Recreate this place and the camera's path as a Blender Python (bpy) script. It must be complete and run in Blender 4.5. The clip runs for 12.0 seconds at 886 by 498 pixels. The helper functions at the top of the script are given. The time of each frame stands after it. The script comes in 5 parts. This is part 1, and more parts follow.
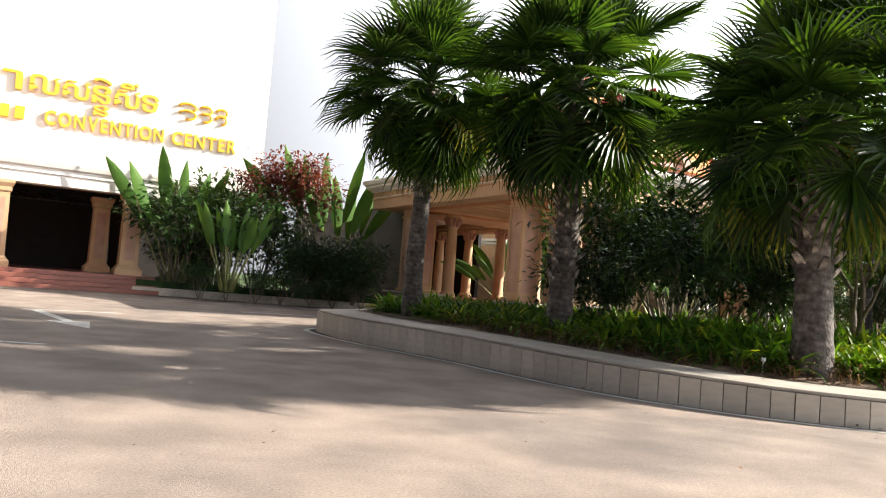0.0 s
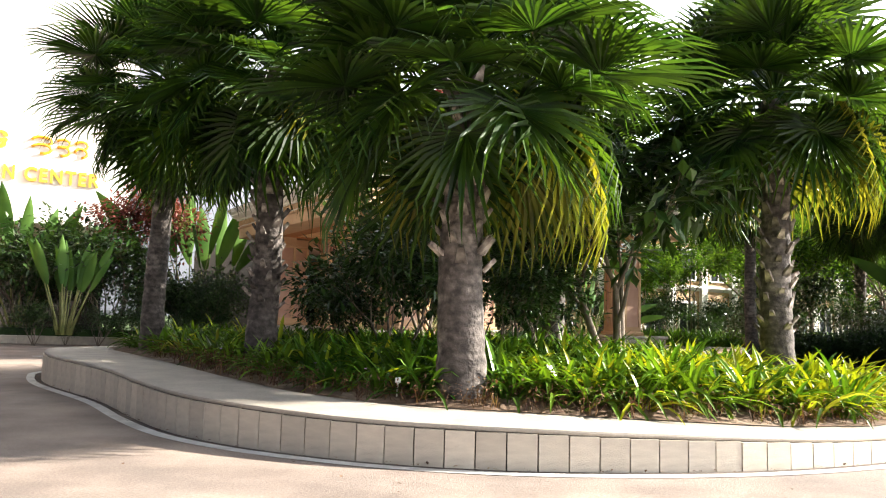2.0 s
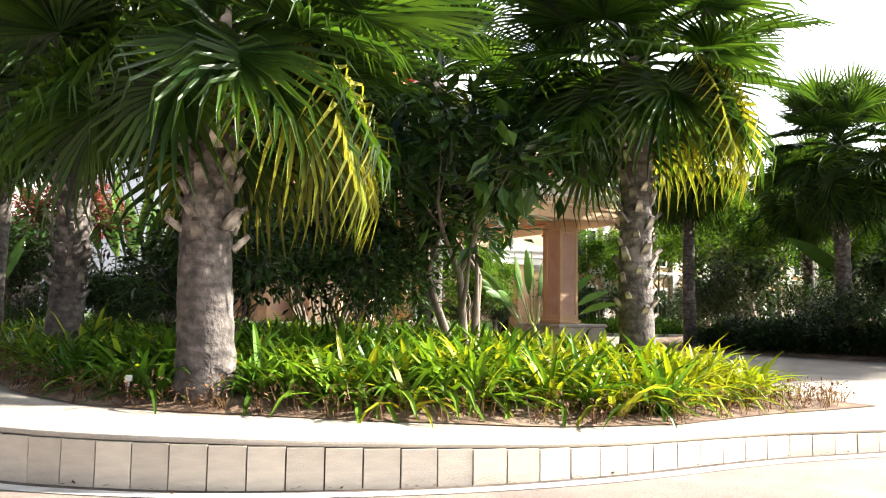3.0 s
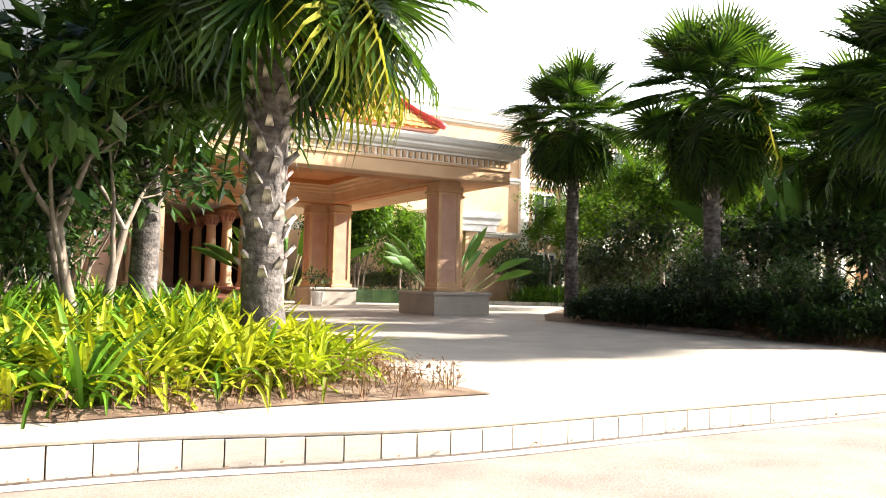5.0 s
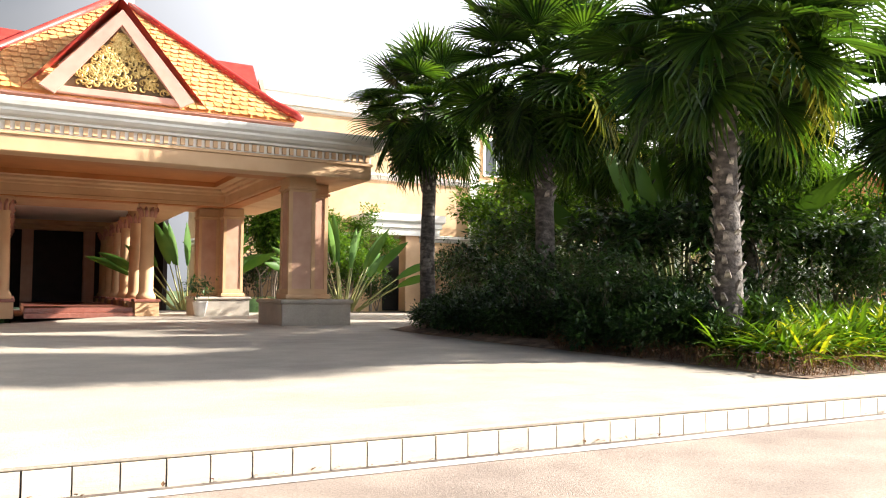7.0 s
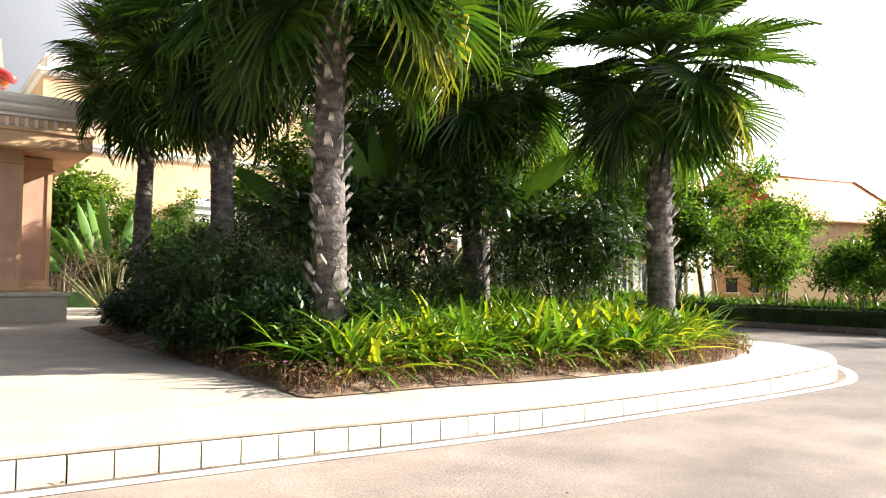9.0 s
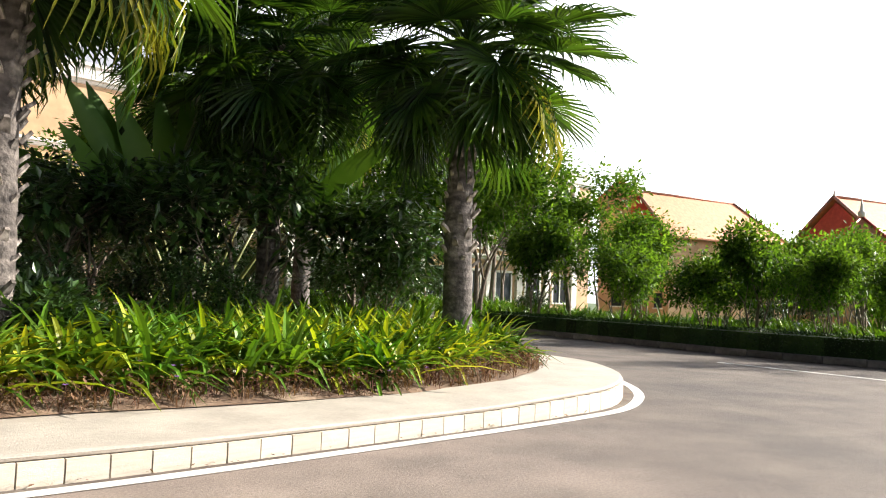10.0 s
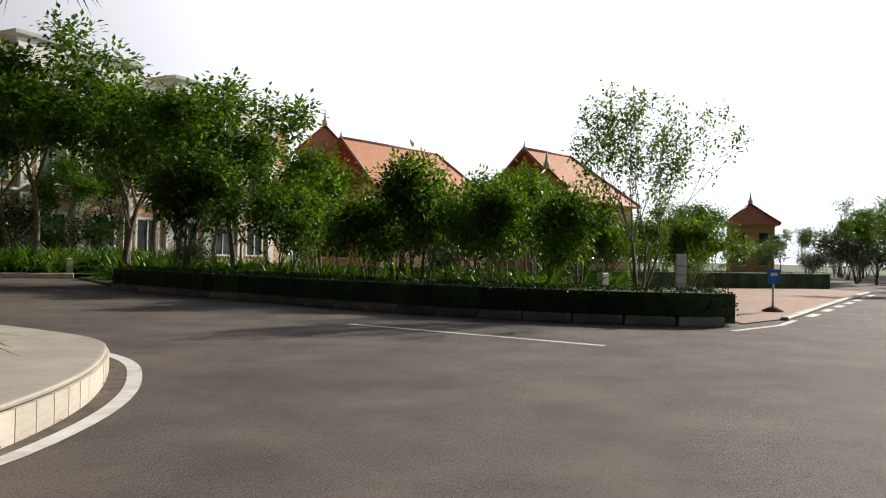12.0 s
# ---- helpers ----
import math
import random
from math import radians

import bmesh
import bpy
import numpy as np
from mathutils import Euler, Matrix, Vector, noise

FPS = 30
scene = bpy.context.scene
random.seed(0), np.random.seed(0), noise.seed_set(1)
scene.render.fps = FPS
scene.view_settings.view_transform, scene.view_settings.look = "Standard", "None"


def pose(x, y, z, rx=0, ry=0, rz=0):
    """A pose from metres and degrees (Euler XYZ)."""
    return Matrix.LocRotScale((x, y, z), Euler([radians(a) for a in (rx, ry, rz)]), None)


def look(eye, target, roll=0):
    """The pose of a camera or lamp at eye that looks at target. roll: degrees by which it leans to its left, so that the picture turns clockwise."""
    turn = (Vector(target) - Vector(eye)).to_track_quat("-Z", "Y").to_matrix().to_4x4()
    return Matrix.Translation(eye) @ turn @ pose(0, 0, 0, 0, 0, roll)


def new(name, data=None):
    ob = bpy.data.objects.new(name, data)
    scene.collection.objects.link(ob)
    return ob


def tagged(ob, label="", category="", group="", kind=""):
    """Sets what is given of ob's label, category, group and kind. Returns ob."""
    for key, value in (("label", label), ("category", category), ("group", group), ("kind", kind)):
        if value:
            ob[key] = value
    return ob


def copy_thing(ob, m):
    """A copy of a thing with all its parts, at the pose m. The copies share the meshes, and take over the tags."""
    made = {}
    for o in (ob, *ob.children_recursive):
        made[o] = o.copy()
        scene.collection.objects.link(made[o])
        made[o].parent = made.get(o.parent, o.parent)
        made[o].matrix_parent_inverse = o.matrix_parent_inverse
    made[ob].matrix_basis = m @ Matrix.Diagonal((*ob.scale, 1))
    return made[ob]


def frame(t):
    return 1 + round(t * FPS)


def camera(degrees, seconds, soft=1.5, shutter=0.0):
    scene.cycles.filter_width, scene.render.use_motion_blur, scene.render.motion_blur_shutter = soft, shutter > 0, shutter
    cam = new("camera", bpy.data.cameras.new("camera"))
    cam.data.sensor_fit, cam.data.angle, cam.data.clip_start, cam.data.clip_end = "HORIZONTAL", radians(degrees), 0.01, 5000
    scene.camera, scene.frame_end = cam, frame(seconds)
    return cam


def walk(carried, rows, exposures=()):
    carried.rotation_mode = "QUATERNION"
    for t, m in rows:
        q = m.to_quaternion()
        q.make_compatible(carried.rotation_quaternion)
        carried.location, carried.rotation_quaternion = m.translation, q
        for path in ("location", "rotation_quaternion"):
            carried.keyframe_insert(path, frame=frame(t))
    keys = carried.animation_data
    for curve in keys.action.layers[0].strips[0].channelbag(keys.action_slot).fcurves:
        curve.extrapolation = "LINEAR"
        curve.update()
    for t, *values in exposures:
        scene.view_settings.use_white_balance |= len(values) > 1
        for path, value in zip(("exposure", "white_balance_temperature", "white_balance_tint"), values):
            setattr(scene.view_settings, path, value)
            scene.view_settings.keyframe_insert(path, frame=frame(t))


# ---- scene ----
cam = camera(60.1, 12.0, soft=1.1)
PATH = [
    (0.0, pose(-12.485, -5.631, 1.146, 93.00, -4.58, -0.91)),
    (0.5, pose(-11.304, -5.053, 1.138, 93.91, -3.58, -1.03)),
    (1.0, pose(-10.108, -4.561, 1.139, 94.64, -2.47, -1.01)),
    (1.5, pose(-8.943, -4.102, 1.143, 95.16, -2.01, -1.37)),
    (2.0, pose(-7.851, -3.619, 1.157, 95.56, -1.60, -1.74)),
    (2.5, pose(-6.702, -3.086, 1.162, 95.73, -1.47, -2.34)),
    (3.0, pose(-5.543, -2.500, 1.154, 94.93, -0.80, -2.06)),
    (3.5, pose(-4.372, -1.900, 1.132, 93.32, -0.36, -1.81)),
    (3.7, pose(-3.909, -1.670, 1.131, 92.95, -0.27, -1.76)),
    (5.3, pose(-0.148, -0.512, 1.178, 92.48, -1.53, -0.39)),
    (5.5, pose(0.323, -0.283, 1.178, 92.36, -1.45, 0.12)),
    (6.0, pose(1.493, 0.308, 1.171, 92.16, -1.48, 0.98)),
    (6.5, pose(2.662, 0.910, 1.157, 92.60, -1.11, 1.29)),
    (6.7, pose(3.132, 1.152, 1.154, 92.91, -0.69, 1.13)),
    (8.3, pose(6.754, 3.030, 1.137, 93.59, -0.57, -2.79)),
    (8.5, pose(7.195, 3.243, 1.136, 93.43, -0.38, -3.68)),
    (9.0, pose(8.275, 3.778, 1.124, 92.89, -0.54, -5.79)),
    (9.5, pose(9.245, 4.305, 1.129, 92.90, -1.25, -8.50)),
    (10.0, pose(10.355, 4.931, 1.156, 93.53, -2.43, -12.84)),
    (10.5, pose(11.381, 5.660, 1.169, 93.73, -2.76, -18.39)),
    (11.0, pose(12.336, 6.490, 1.157, 92.85, -2.25, -22.60)),
    (11.5, pose(13.224, 7.270, 1.150, 91.94, -1.23, -27.00)),
    (12.0, pose(14.011, 8.115, 1.147, 90.61, -1.17, -33.35)),
]
walk(cam, PATH, exposures=[
    (0.0, 1.5), (0.7, 1.62), (1.5, 1.95), (2.5, 2.1), (3.5, 2.25), (5.5, 2.05), (6.5, 1.88), (8.5, 2.0), (9.5, 1.8), (10.0, 1.4), (10.5, 0.85), (11.0, 0.38), (12.0, 0.10)])

# ---- world and sun ----
SUN_AZ, SUN_EL = radians(11), radians(27)
world = bpy.data.worlds.new("sky")
scene.world = world
world.use_nodes = True
wn = world.node_tree
sky = wn.nodes.new("ShaderNodeTexSky")
sky.sky_type = 'NISHITA'
sky.sun_disc = False
sky.sun_elevation, sky.sun_rotation = SUN_EL, math.pi / 2 - SUN_AZ
sky.dust_density, sky.ozone_density = 2.0, 1.2
wn.nodes["Background"].inputs[1].default_value = 0.022
# white haze and thin cloud low in the sky, blue overhead
way = wn.nodes.new("ShaderNodeTexCoord")
sep = wn.nodes.new("ShaderNodeSeparateXYZ")
wn.links.new(way.outputs["Generated"], sep.inputs[0])
cloud = wn.nodes.new("ShaderNodeTexNoise")
cloud.inputs["Scale"].default_value, cloud.inputs["Detail"].default_value = 2.2, 6
wn.links.new(way.outputs["Generated"], cloud.inputs["Vector"])
lift = wn.nodes.new("ShaderNodeMath")
lift.operation = 'MULTIPLY_ADD'
lift.inputs[1].default_value = -0.44
wn.links.new(cloud.outputs["Fac"], lift.inputs[0])
wn.links.new(sep.outputs["Z"], lift.inputs[2])
veil = wn.nodes.new("ShaderNodeMapRange")
veil.interpolation_type = 'SMOOTHSTEP'
veil.inputs[1].default_value, veil.inputs[2].default_value = 0.12, 0.30
veil.inputs[3].default_value, veil.inputs[4].default_value = 1.0, 0.0
sunward = wn.nodes.new("ShaderNodeMath")
sunward.operation = 'MULTIPLY_ADD'
sunward.inputs[1].default_value = -0.3
wn.links.new(lift.outputs[0], sunward.inputs[2])
wn.links.new(sunward.outputs[0], veil.inputs[0])
toward = wn.nodes.new("ShaderNodeVectorMath")
toward.operation = 'DOT_PRODUCT'
toward.inputs[1].default_value = (math.cos(SUN_AZ) * math.cos(SUN_EL), math.sin(SUN_AZ) * math.cos(SUN_EL), math.sin(SUN_EL))
wn.links.new(way.outputs["Generated"], toward.inputs[0])
wn.links.new(toward.outputs["Value"], sunward.inputs[0])
scatter_ = wn.nodes.new("ShaderNodeMapRange")
scatter_.inputs[1].default_value, scatter_.inputs[2].default_value, scatter_.inputs[3].default_value, scatter_.inputs[4].default_value = -1.0, 0.6, 0.0, 1.0
wn.links.new(toward.outputs["Value"], scatter_.inputs[0])
glare = wn.nodes.new("ShaderNodeMath")
glare.operation = 'POWER'
glare.inputs[1].default_value = 3.5
wn.links.new(scatter_.outputs[0], glare.inputs[0])
white = wn.nodes.new("ShaderNodeCombineColor")
for k, tint in enumerate((0.97, 0.99, 1.05)):
    part_ = wn.nodes.new("ShaderNodeMath")
    part_.operation = 'MULTIPLY'
    part_.inputs[1].default_value = tint * 54.5
    wn.links.new(glare.outputs[0], part_.inputs[0])
    wn.links.new(part_.outputs[0], white.inputs[k])
haze = wn.nodes.new("ShaderNodeMix")
haze.data_type = 'RGBA'
wn.links.new(white.outputs[0], haze.inputs[7])
wn.links.new(veil.outputs[0], haze.inputs[0])
clear = wn.nodes.new("ShaderNodeVectorMath")
clear.operation = 'SCALE'
clear.inputs["Scale"].default_value = 1.0
wn.links.new(sky.outputs[0], clear.inputs[0])
wn.links.new(clear.outputs[0], haze.inputs[6])
wn.links.new(haze.outputs[2], wn.nodes["Background"].inputs[0])
sun = new("sun", bpy.data.lights.new("sun", 'SUN'))
sun.data.energy, sun.data.angle, sun.data.color = 5.0, radians(0.5), (1.0, 0.93, 0.82)
sun_dir = Vector((math.cos(SUN_AZ) * math.cos(SUN_EL), math.sin(SUN_AZ) * math.cos(SUN_EL), math.sin(SUN_EL)))
sun.matrix_basis = look(sun_dir * 60, (0, 0, 0))


# ---- materials ----
def surface(name, c1, c2, scale=3.0, rough=0.7, bump=0.2, bump_scale=40.0, spots=None, spot_scale=0.6, rand=0.0, island=0.0, metal=0.0, spec=0.5, grain=0.0, grain_scale=60.0):
    """A matte or glossy surface: two colours mixed by noise, large stains, fine relief, and a spread of tone between pieces."""
    m = bpy.data.materials.new(name)
    m.use_nodes = True
    t = m.node_tree
    n, l = t.nodes, t.links
    bsdf = n["Principled BSDF"]
    pos = n.new("ShaderNodeTexCoord").outputs["Object"]
    a = n.new("ShaderNodeTexNoise")
    a.inputs["Scale"].default_value, a.inputs["Detail"].default_value = scale, 6
    l.new(pos, a.inputs["Vector"])
    ramp = n.new("ShaderNodeValToRGB")
    ramp.color_ramp.elements[0].position, ramp.color_ramp.elements[1].position = 0.35, 0.68
    ramp.color_ramp.elements[0].color, ramp.color_ramp.elements[1].color = (*c1, 1), (*c2, 1)
    l.new(a.outputs["Fac"], ramp.inputs[0])
    col = ramp.outputs[0]
    if spots:
        b = n.new("ShaderNodeTexNoise")
        b.inputs["Scale"].default_value, b.inputs["Detail"].default_value, b.inputs["Roughness"].default_value = spot_scale, 5, 0.65
        l.new(pos, b.inputs["Vector"])
        mask = n.new("ShaderNodeMapRange")
        mask.inputs[1].default_value, mask.inputs[2].default_value = 0.52, 0.72
        l.new(b.outputs["Fac"], mask.inputs[0])
        mix = n.new("ShaderNodeMix")
        mix.data_type = 'RGBA'
        mix.inputs[7].default_value = (*spots, 1)
        l.new(mask.outputs[0], mix.inputs[0])
        l.new(col, mix.inputs[6])
        col = mix.outputs[2]
    for amount, node, out in ((rand, "ShaderNodeObjectInfo", "Random"), (island, "ShaderNodeNewGeometry", "Random Per Island")):
        if amount:
            r = n.new("ShaderNodeMapRange")
            r.inputs[3].default_value, r.inputs[4].default_value = 1 - amount, 1 + amount
            l.new(n.new(node).outputs[out], r.inputs[0])
            hsv = n.new("ShaderNodeHueSaturation")
            l.new(r.outputs[0], hsv.inputs["Value"])
            l.new(col, hsv.inputs["Color"])
            col = hsv.outputs[0]
    if grain:
        e = n.new("ShaderNodeTexNoise")
        e.inputs["Scale"].default_value, e.inputs["Detail"].default_value, e.inputs["Roughness"].default_value = grain_scale, 3, 0.8
        l.new(pos, e.inputs["Vector"])
        r = n.new("ShaderNodeMapRange")
        r.inputs[1].default_value, r.inputs[2].default_value = 0.3, 0.7
        r.inputs[3].default_value, r.inputs[4].default_value = 1 - grain, 1 + grain
        l.new(e.outputs["Fac"], r.inputs[0])
        hsv = n.new("ShaderNodeHueSaturation")
        l.new(r.outputs[0], hsv.inputs["Value"])
        l.new(col, hsv.inputs["Color"])
        col = hsv.outputs[0]
    l.new(col, bsdf.inputs["Base Color"])
    bsdf.inputs["Roughness"].default_value, bsdf.inputs["Metallic"].default_value = rough, metal
    bsdf.inputs["Specular IOR Level"].default_value = spec
    if bump:
        c = n.new("ShaderNodeTexNoise")
        c.inputs["Scale"].default_value, c.inputs["Detail"].default_value = bump_scale, 4
        l.new(pos, c.inputs["Vector"])
        bp = n.new("ShaderNodeBump")
        bp.inputs["Strength"].default_value, bp.inputs["Distance"].default_value = bump, 0.02
        l.new(c.outputs["Fac"], bp.inputs["Height"])
        l.new(bp.outputs[0], bsdf.inputs["Normal"])
    return m


def leaf(name, c1, c2, scale=2.5, rough=0.45, island=0.35, glow=0.35, spec=0.22):
    """A leaf that also lets some light through."""
    m = surface(name, c1, c2, scale, rough, 0.0, island=island, spec=spec)
    t = m.node_tree
    n, l = t.nodes, t.links
    bsdf, out = n["Principled BSDF"], n["Material Output"]
    src = bsdf.inputs["Base Color"].links[0].from_socket
    tr = n.new("ShaderNodeBsdfTranslucent")
    tint = n.new("ShaderNodeMix")
    tint.data_type, tint.blend_type = 'RGBA', 'MULTIPLY'
    tint.inputs[0].default_value = 1.0
    tint.inputs[7].default_value = (1.0, 0.95, 0.35, 1)
    l.new(src, tint.inputs[6])
    l.new(tint.outputs[2], tr.inputs[0])
    mix = n.new("ShaderNodeMixShader")
    mix.inputs[0].default_value = glow
    l.new(bsdf.outputs[0], mix.inputs[1])
    l.new(tr.outputs[0], mix.inputs[2])
    l.new(mix.outputs[0], out.inputs["Surface"])
    return m


ASPHALT = surface("asphalt", (0.088, 0.073, 0.065), (0.145, 0.121, 0.106), 1.1, 0.85, 0.5, 160, (0.060, 0.053, 0.050), 0.22, grain=0.30, grain_scale=50)
t = ASPHALT.node_tree
src = t.nodes["Principled BSDF"].inputs["Base Color"].links[0].from_socket
# base colour rises to 2.7 times toward the west, its border broken by noise
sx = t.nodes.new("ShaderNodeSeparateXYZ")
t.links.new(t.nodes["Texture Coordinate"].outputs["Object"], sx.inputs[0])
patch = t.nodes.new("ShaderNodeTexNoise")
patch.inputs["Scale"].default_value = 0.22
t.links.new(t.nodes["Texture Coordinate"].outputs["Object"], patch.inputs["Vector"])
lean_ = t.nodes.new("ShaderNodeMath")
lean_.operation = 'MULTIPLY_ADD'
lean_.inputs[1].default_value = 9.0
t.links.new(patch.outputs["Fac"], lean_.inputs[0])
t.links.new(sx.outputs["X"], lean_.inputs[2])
west_gain = t.nodes.new("ShaderNodeMapRange")
west_gain.inputs[1].default_value, west_gain.inputs[2].default_value, west_gain.inputs[3].default_value, west_gain.inputs[4].default_value = 12.0, 19.0, 2.7, 1.0
t.links.new(lean_.outputs[0], west_gain.inputs[0])
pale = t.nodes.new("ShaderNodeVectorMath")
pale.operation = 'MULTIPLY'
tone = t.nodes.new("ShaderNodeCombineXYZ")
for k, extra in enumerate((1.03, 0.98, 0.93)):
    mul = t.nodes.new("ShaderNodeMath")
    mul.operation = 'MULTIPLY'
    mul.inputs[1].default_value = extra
    t.links.new(west_gain.outputs[0], mul.inputs[0])
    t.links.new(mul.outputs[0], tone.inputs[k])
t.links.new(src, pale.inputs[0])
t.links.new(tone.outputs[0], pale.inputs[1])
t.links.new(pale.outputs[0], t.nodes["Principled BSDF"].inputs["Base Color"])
GRASS = surface("turf", (0.035, 0.075, 0.012), (0.075, 0.13, 0.025), 1.5, 0.9, 0.6, 60, (0.09, 0.09, 0.03), 0.3)
PAVING = surface("pale_paving", (0.37, 0.325, 0.275), (0.46, 0.405, 0.34), 1.4, 0.75, 0.25, 60, (0.31, 0.27, 0.23), 0.5, grain=0.12, grain_scale=30)
COPING = surface("coping_stone", (0.37, 0.33, 0.28), (0.48, 0.43, 0.365), 2.2, 0.75, 0.3, 70, (0.40, 0.35, 0.30), 0.8, grain=0.12, grain_scale=30)
KERB_TILE = surface("kerb_tile_stone", (0.50, 0.44, 0.36), (0.62, 0.55, 0.45), 5.0, 0.65, 0.3, 60, (0.40, 0.35, 0.29), 2.0, rand=0.14)
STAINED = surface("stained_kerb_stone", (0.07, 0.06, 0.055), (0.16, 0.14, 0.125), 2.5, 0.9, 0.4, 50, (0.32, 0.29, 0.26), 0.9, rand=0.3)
JOINT = surface("joint_mortar", (0.10, 0.085, 0.07), (0.16, 0.14, 0.12), 9, 0.95, 0.3, 80)
DIRT = surface("gutter_dirt", (0.07, 0.05, 0.04), (0.13, 0.10, 0.08), 6, 0.95, 0.5, 60, (0.2, 0.17, 0.14), 1.2)
SOIL = surface("soil", (0.12, 0.07, 0.042), (0.25, 0.165, 0.105), 4, 0.95, 0.8, 40, (0.36, 0.27, 0.19), 1.0)
LINE = surface("road_paint", (0.62, 0.60, 0.56), (0.80, 0.78, 0.74), 5, 0.6, 0.2, 90, (0.45, 0.43, 0.40), 1.6)
CREAM = surface("cream_render", (0.55, 0.345, 0.19), (0.62, 0.41, 0.235), 1.2, 0.75, 0.1, 60, (0.47, 0.29, 0.16), 0.4)
WHITE = surface("white_render", (0.76, 0.72, 0.66), (0.82, 0.79, 0.73), 1.0, 0.7, 0.1, 60, (0.66, 0.62, 0.56), 0.5)
PANEL = surface("column_panel_stone", (0.47, 0.27, 0.185), (0.55, 0.34, 0.24), 2.5, 0.6, 0.1, 70)
# cream undersides with warm bounced light painted in as orange
BOUNCE_OCHRE = surface("bounce_tinted_soffit", (0.42, 0.155, 0.042), (0.50, 0.20, 0.06), 1.2, 0.7, 0.1, 60)
TILE = surface("roof_tile", (0.68, 0.32, 0.11), (0.80, 0.44, 0.18), 2.0, 0.55, 0.2, 60, island=0.16)
RED = surface("red_ridge_tile", (0.38, 0.035, 0.03), (0.5, 0.06, 0.045), 3.0, 0.4, 0.1, 40)
PINK = surface("pink_bargeboard", (0.44, 0.215, 0.165), (0.53, 0.28, 0.22), 2.0, 0.6, 0.1, 40)
GOLD = surface("gold_ornament", (0.40, 0.26, 0.075), (0.56, 0.40, 0.15), 4.0, 0.4, 0.2, 50, metal=0.4)
GOLD_SIGN = surface("gold_letter", (0.80, 0.42, 0.02), (0.88, 0.50, 0.03), 4.0, 0.4, 0.0)
MAROON = surface("maroon_backing", (0.12, 0.07, 0.03), (0.19, 0.115, 0.05), 5.0, 0.7, 0.1, 50)
GRANITE = surface("red_granite", (0.24, 0.085, 0.06), (0.34, 0.13, 0.095), 14, 0.35, 0.05, 90)
# deep interior shade put into a near-black wall colour
INTERIOR_SHADE = surface("painted_interior_shade", (0.012, 0.009, 0.008), (0.022, 0.017, 0.014), 2, 0.8, 0.0)
GLASS = surface("dark_window_glass", (0.03, 0.035, 0.04), (0.05, 0.055, 0.06), 0.5, 0.08, 0.0)
BARK = surface("palm_bark", (0.045, 0.037, 0.033), (0.14, 0.118, 0.105), 9, 0.9, 1.0, 26, (0.30, 0.26, 0.23), 3.0)
t = BARK.node_tree
rings = t.nodes.new("ShaderNodeTexWave")
rings.bands_direction = 'Z'
for key, val in (("Scale", 3.1), ("Distortion", 7.0), ("Detail", 3.0), ("Detail Scale", 2.0)):
    rings.inputs[key].default_value = val
t.links.new(t.nodes["Texture Coordinate"].outputs["Object"], rings.inputs["Vector"])
tone = t.nodes.new("ShaderNodeMapRange")
tone.inputs[3].default_value, tone.inputs[4].default_value = 0.78, 1.15
t.links.new(rings.outputs["Fac"], tone.inputs[0])
scar = t.nodes.new("ShaderNodeHueSaturation")
t.links.new(tone.outputs[0], scar.inputs["Value"])
t.links.new(t.nodes["Principled BSDF"].inputs["Base Color"].links[0].from_socket, scar.inputs["Color"])
t.links.new(scar.outputs[0], t.nodes["Principled BSDF"].inputs["Base Color"])
BOOT = surface("palm_leaf_base", (0.06, 0.046, 0.038), (0.46, 0.40, 0.35), 7, 0.9, 0.5, 40, rand=0.65)
WOOD = surface("twig_bark", (0.12, 0.09, 0.065), (0.22, 0.18, 0.14), 8, 0.9, 0.5, 50)
FROND = leaf("palm_frond", (0.017, 0.052, 0.011), (0.078, 0.145, 0.019), 2.0, 0.36, 0.6, 0.52, 0.42)
# old frond with the sun's yellow-green put into its colour
FROND_SUNLIT = leaf("sunlit_painted_palm_frond", (0.16, 0.20, 0.025), (0.36, 0.34, 0.05), 2.0, 0.4, 0.45, 0.45, 0.4)
PETIOLE = surface("petiole", (0.14, 0.16, 0.045), (0.26, 0.25, 0.09), 4, 0.5, 0.0)
LILY = leaf("lily_leaf", (0.045, 0.135, 0.010), (0.15, 0.26, 0.022), 0.8, 0.38, 0.6, 0.35, 0.35)
# lily colour with sunlight painted in as a brighter yellow-green
LILY_SUNLIT = leaf("sunlit_painted_lily_leaf", (0.22, 0.32, 0.014), (0.48, 0.48, 0.035), 0.8, 0.4, 0.5, 0.35, 0.35)
DRYSTEM = leaf("dry_groundcover", (0.12, 0.055, 0.04), (0.24, 0.15, 0.08), 3, 0.8, 0.5, 0.2)
VIOLET = surface("violet_petal", (0.30, 0.14, 0.48), (0.42, 0.24, 0.62), 5, 0.6, 0.0)
GREENERY = leaf("shrub_leaf", (0.05, 0.125, 0.016), (0.125, 0.225, 0.032), 1.2, 0.45, 0.5, 0.62)
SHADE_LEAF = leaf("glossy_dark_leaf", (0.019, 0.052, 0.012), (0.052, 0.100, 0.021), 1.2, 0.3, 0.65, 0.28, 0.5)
TREE_LEAF = leaf("garden_tree_leaf", (0.05, 0.125, 0.016), (0.14, 0.245, 0.034), 0.9, 0.42, 0.6, 0.65, 0.35)
RED_LEAF = leaf("copper_leaf", (0.16, 0.045, 0.04), (0.30, 0.10, 0.08), 1.2, 0.5, 0.45, 0.3)
PADDLE = leaf("paddle_leaf", (0.035, 0.10, 0.014), (0.095, 0.18, 0.027), 0.7, 0.5, 0.35, 0.18)
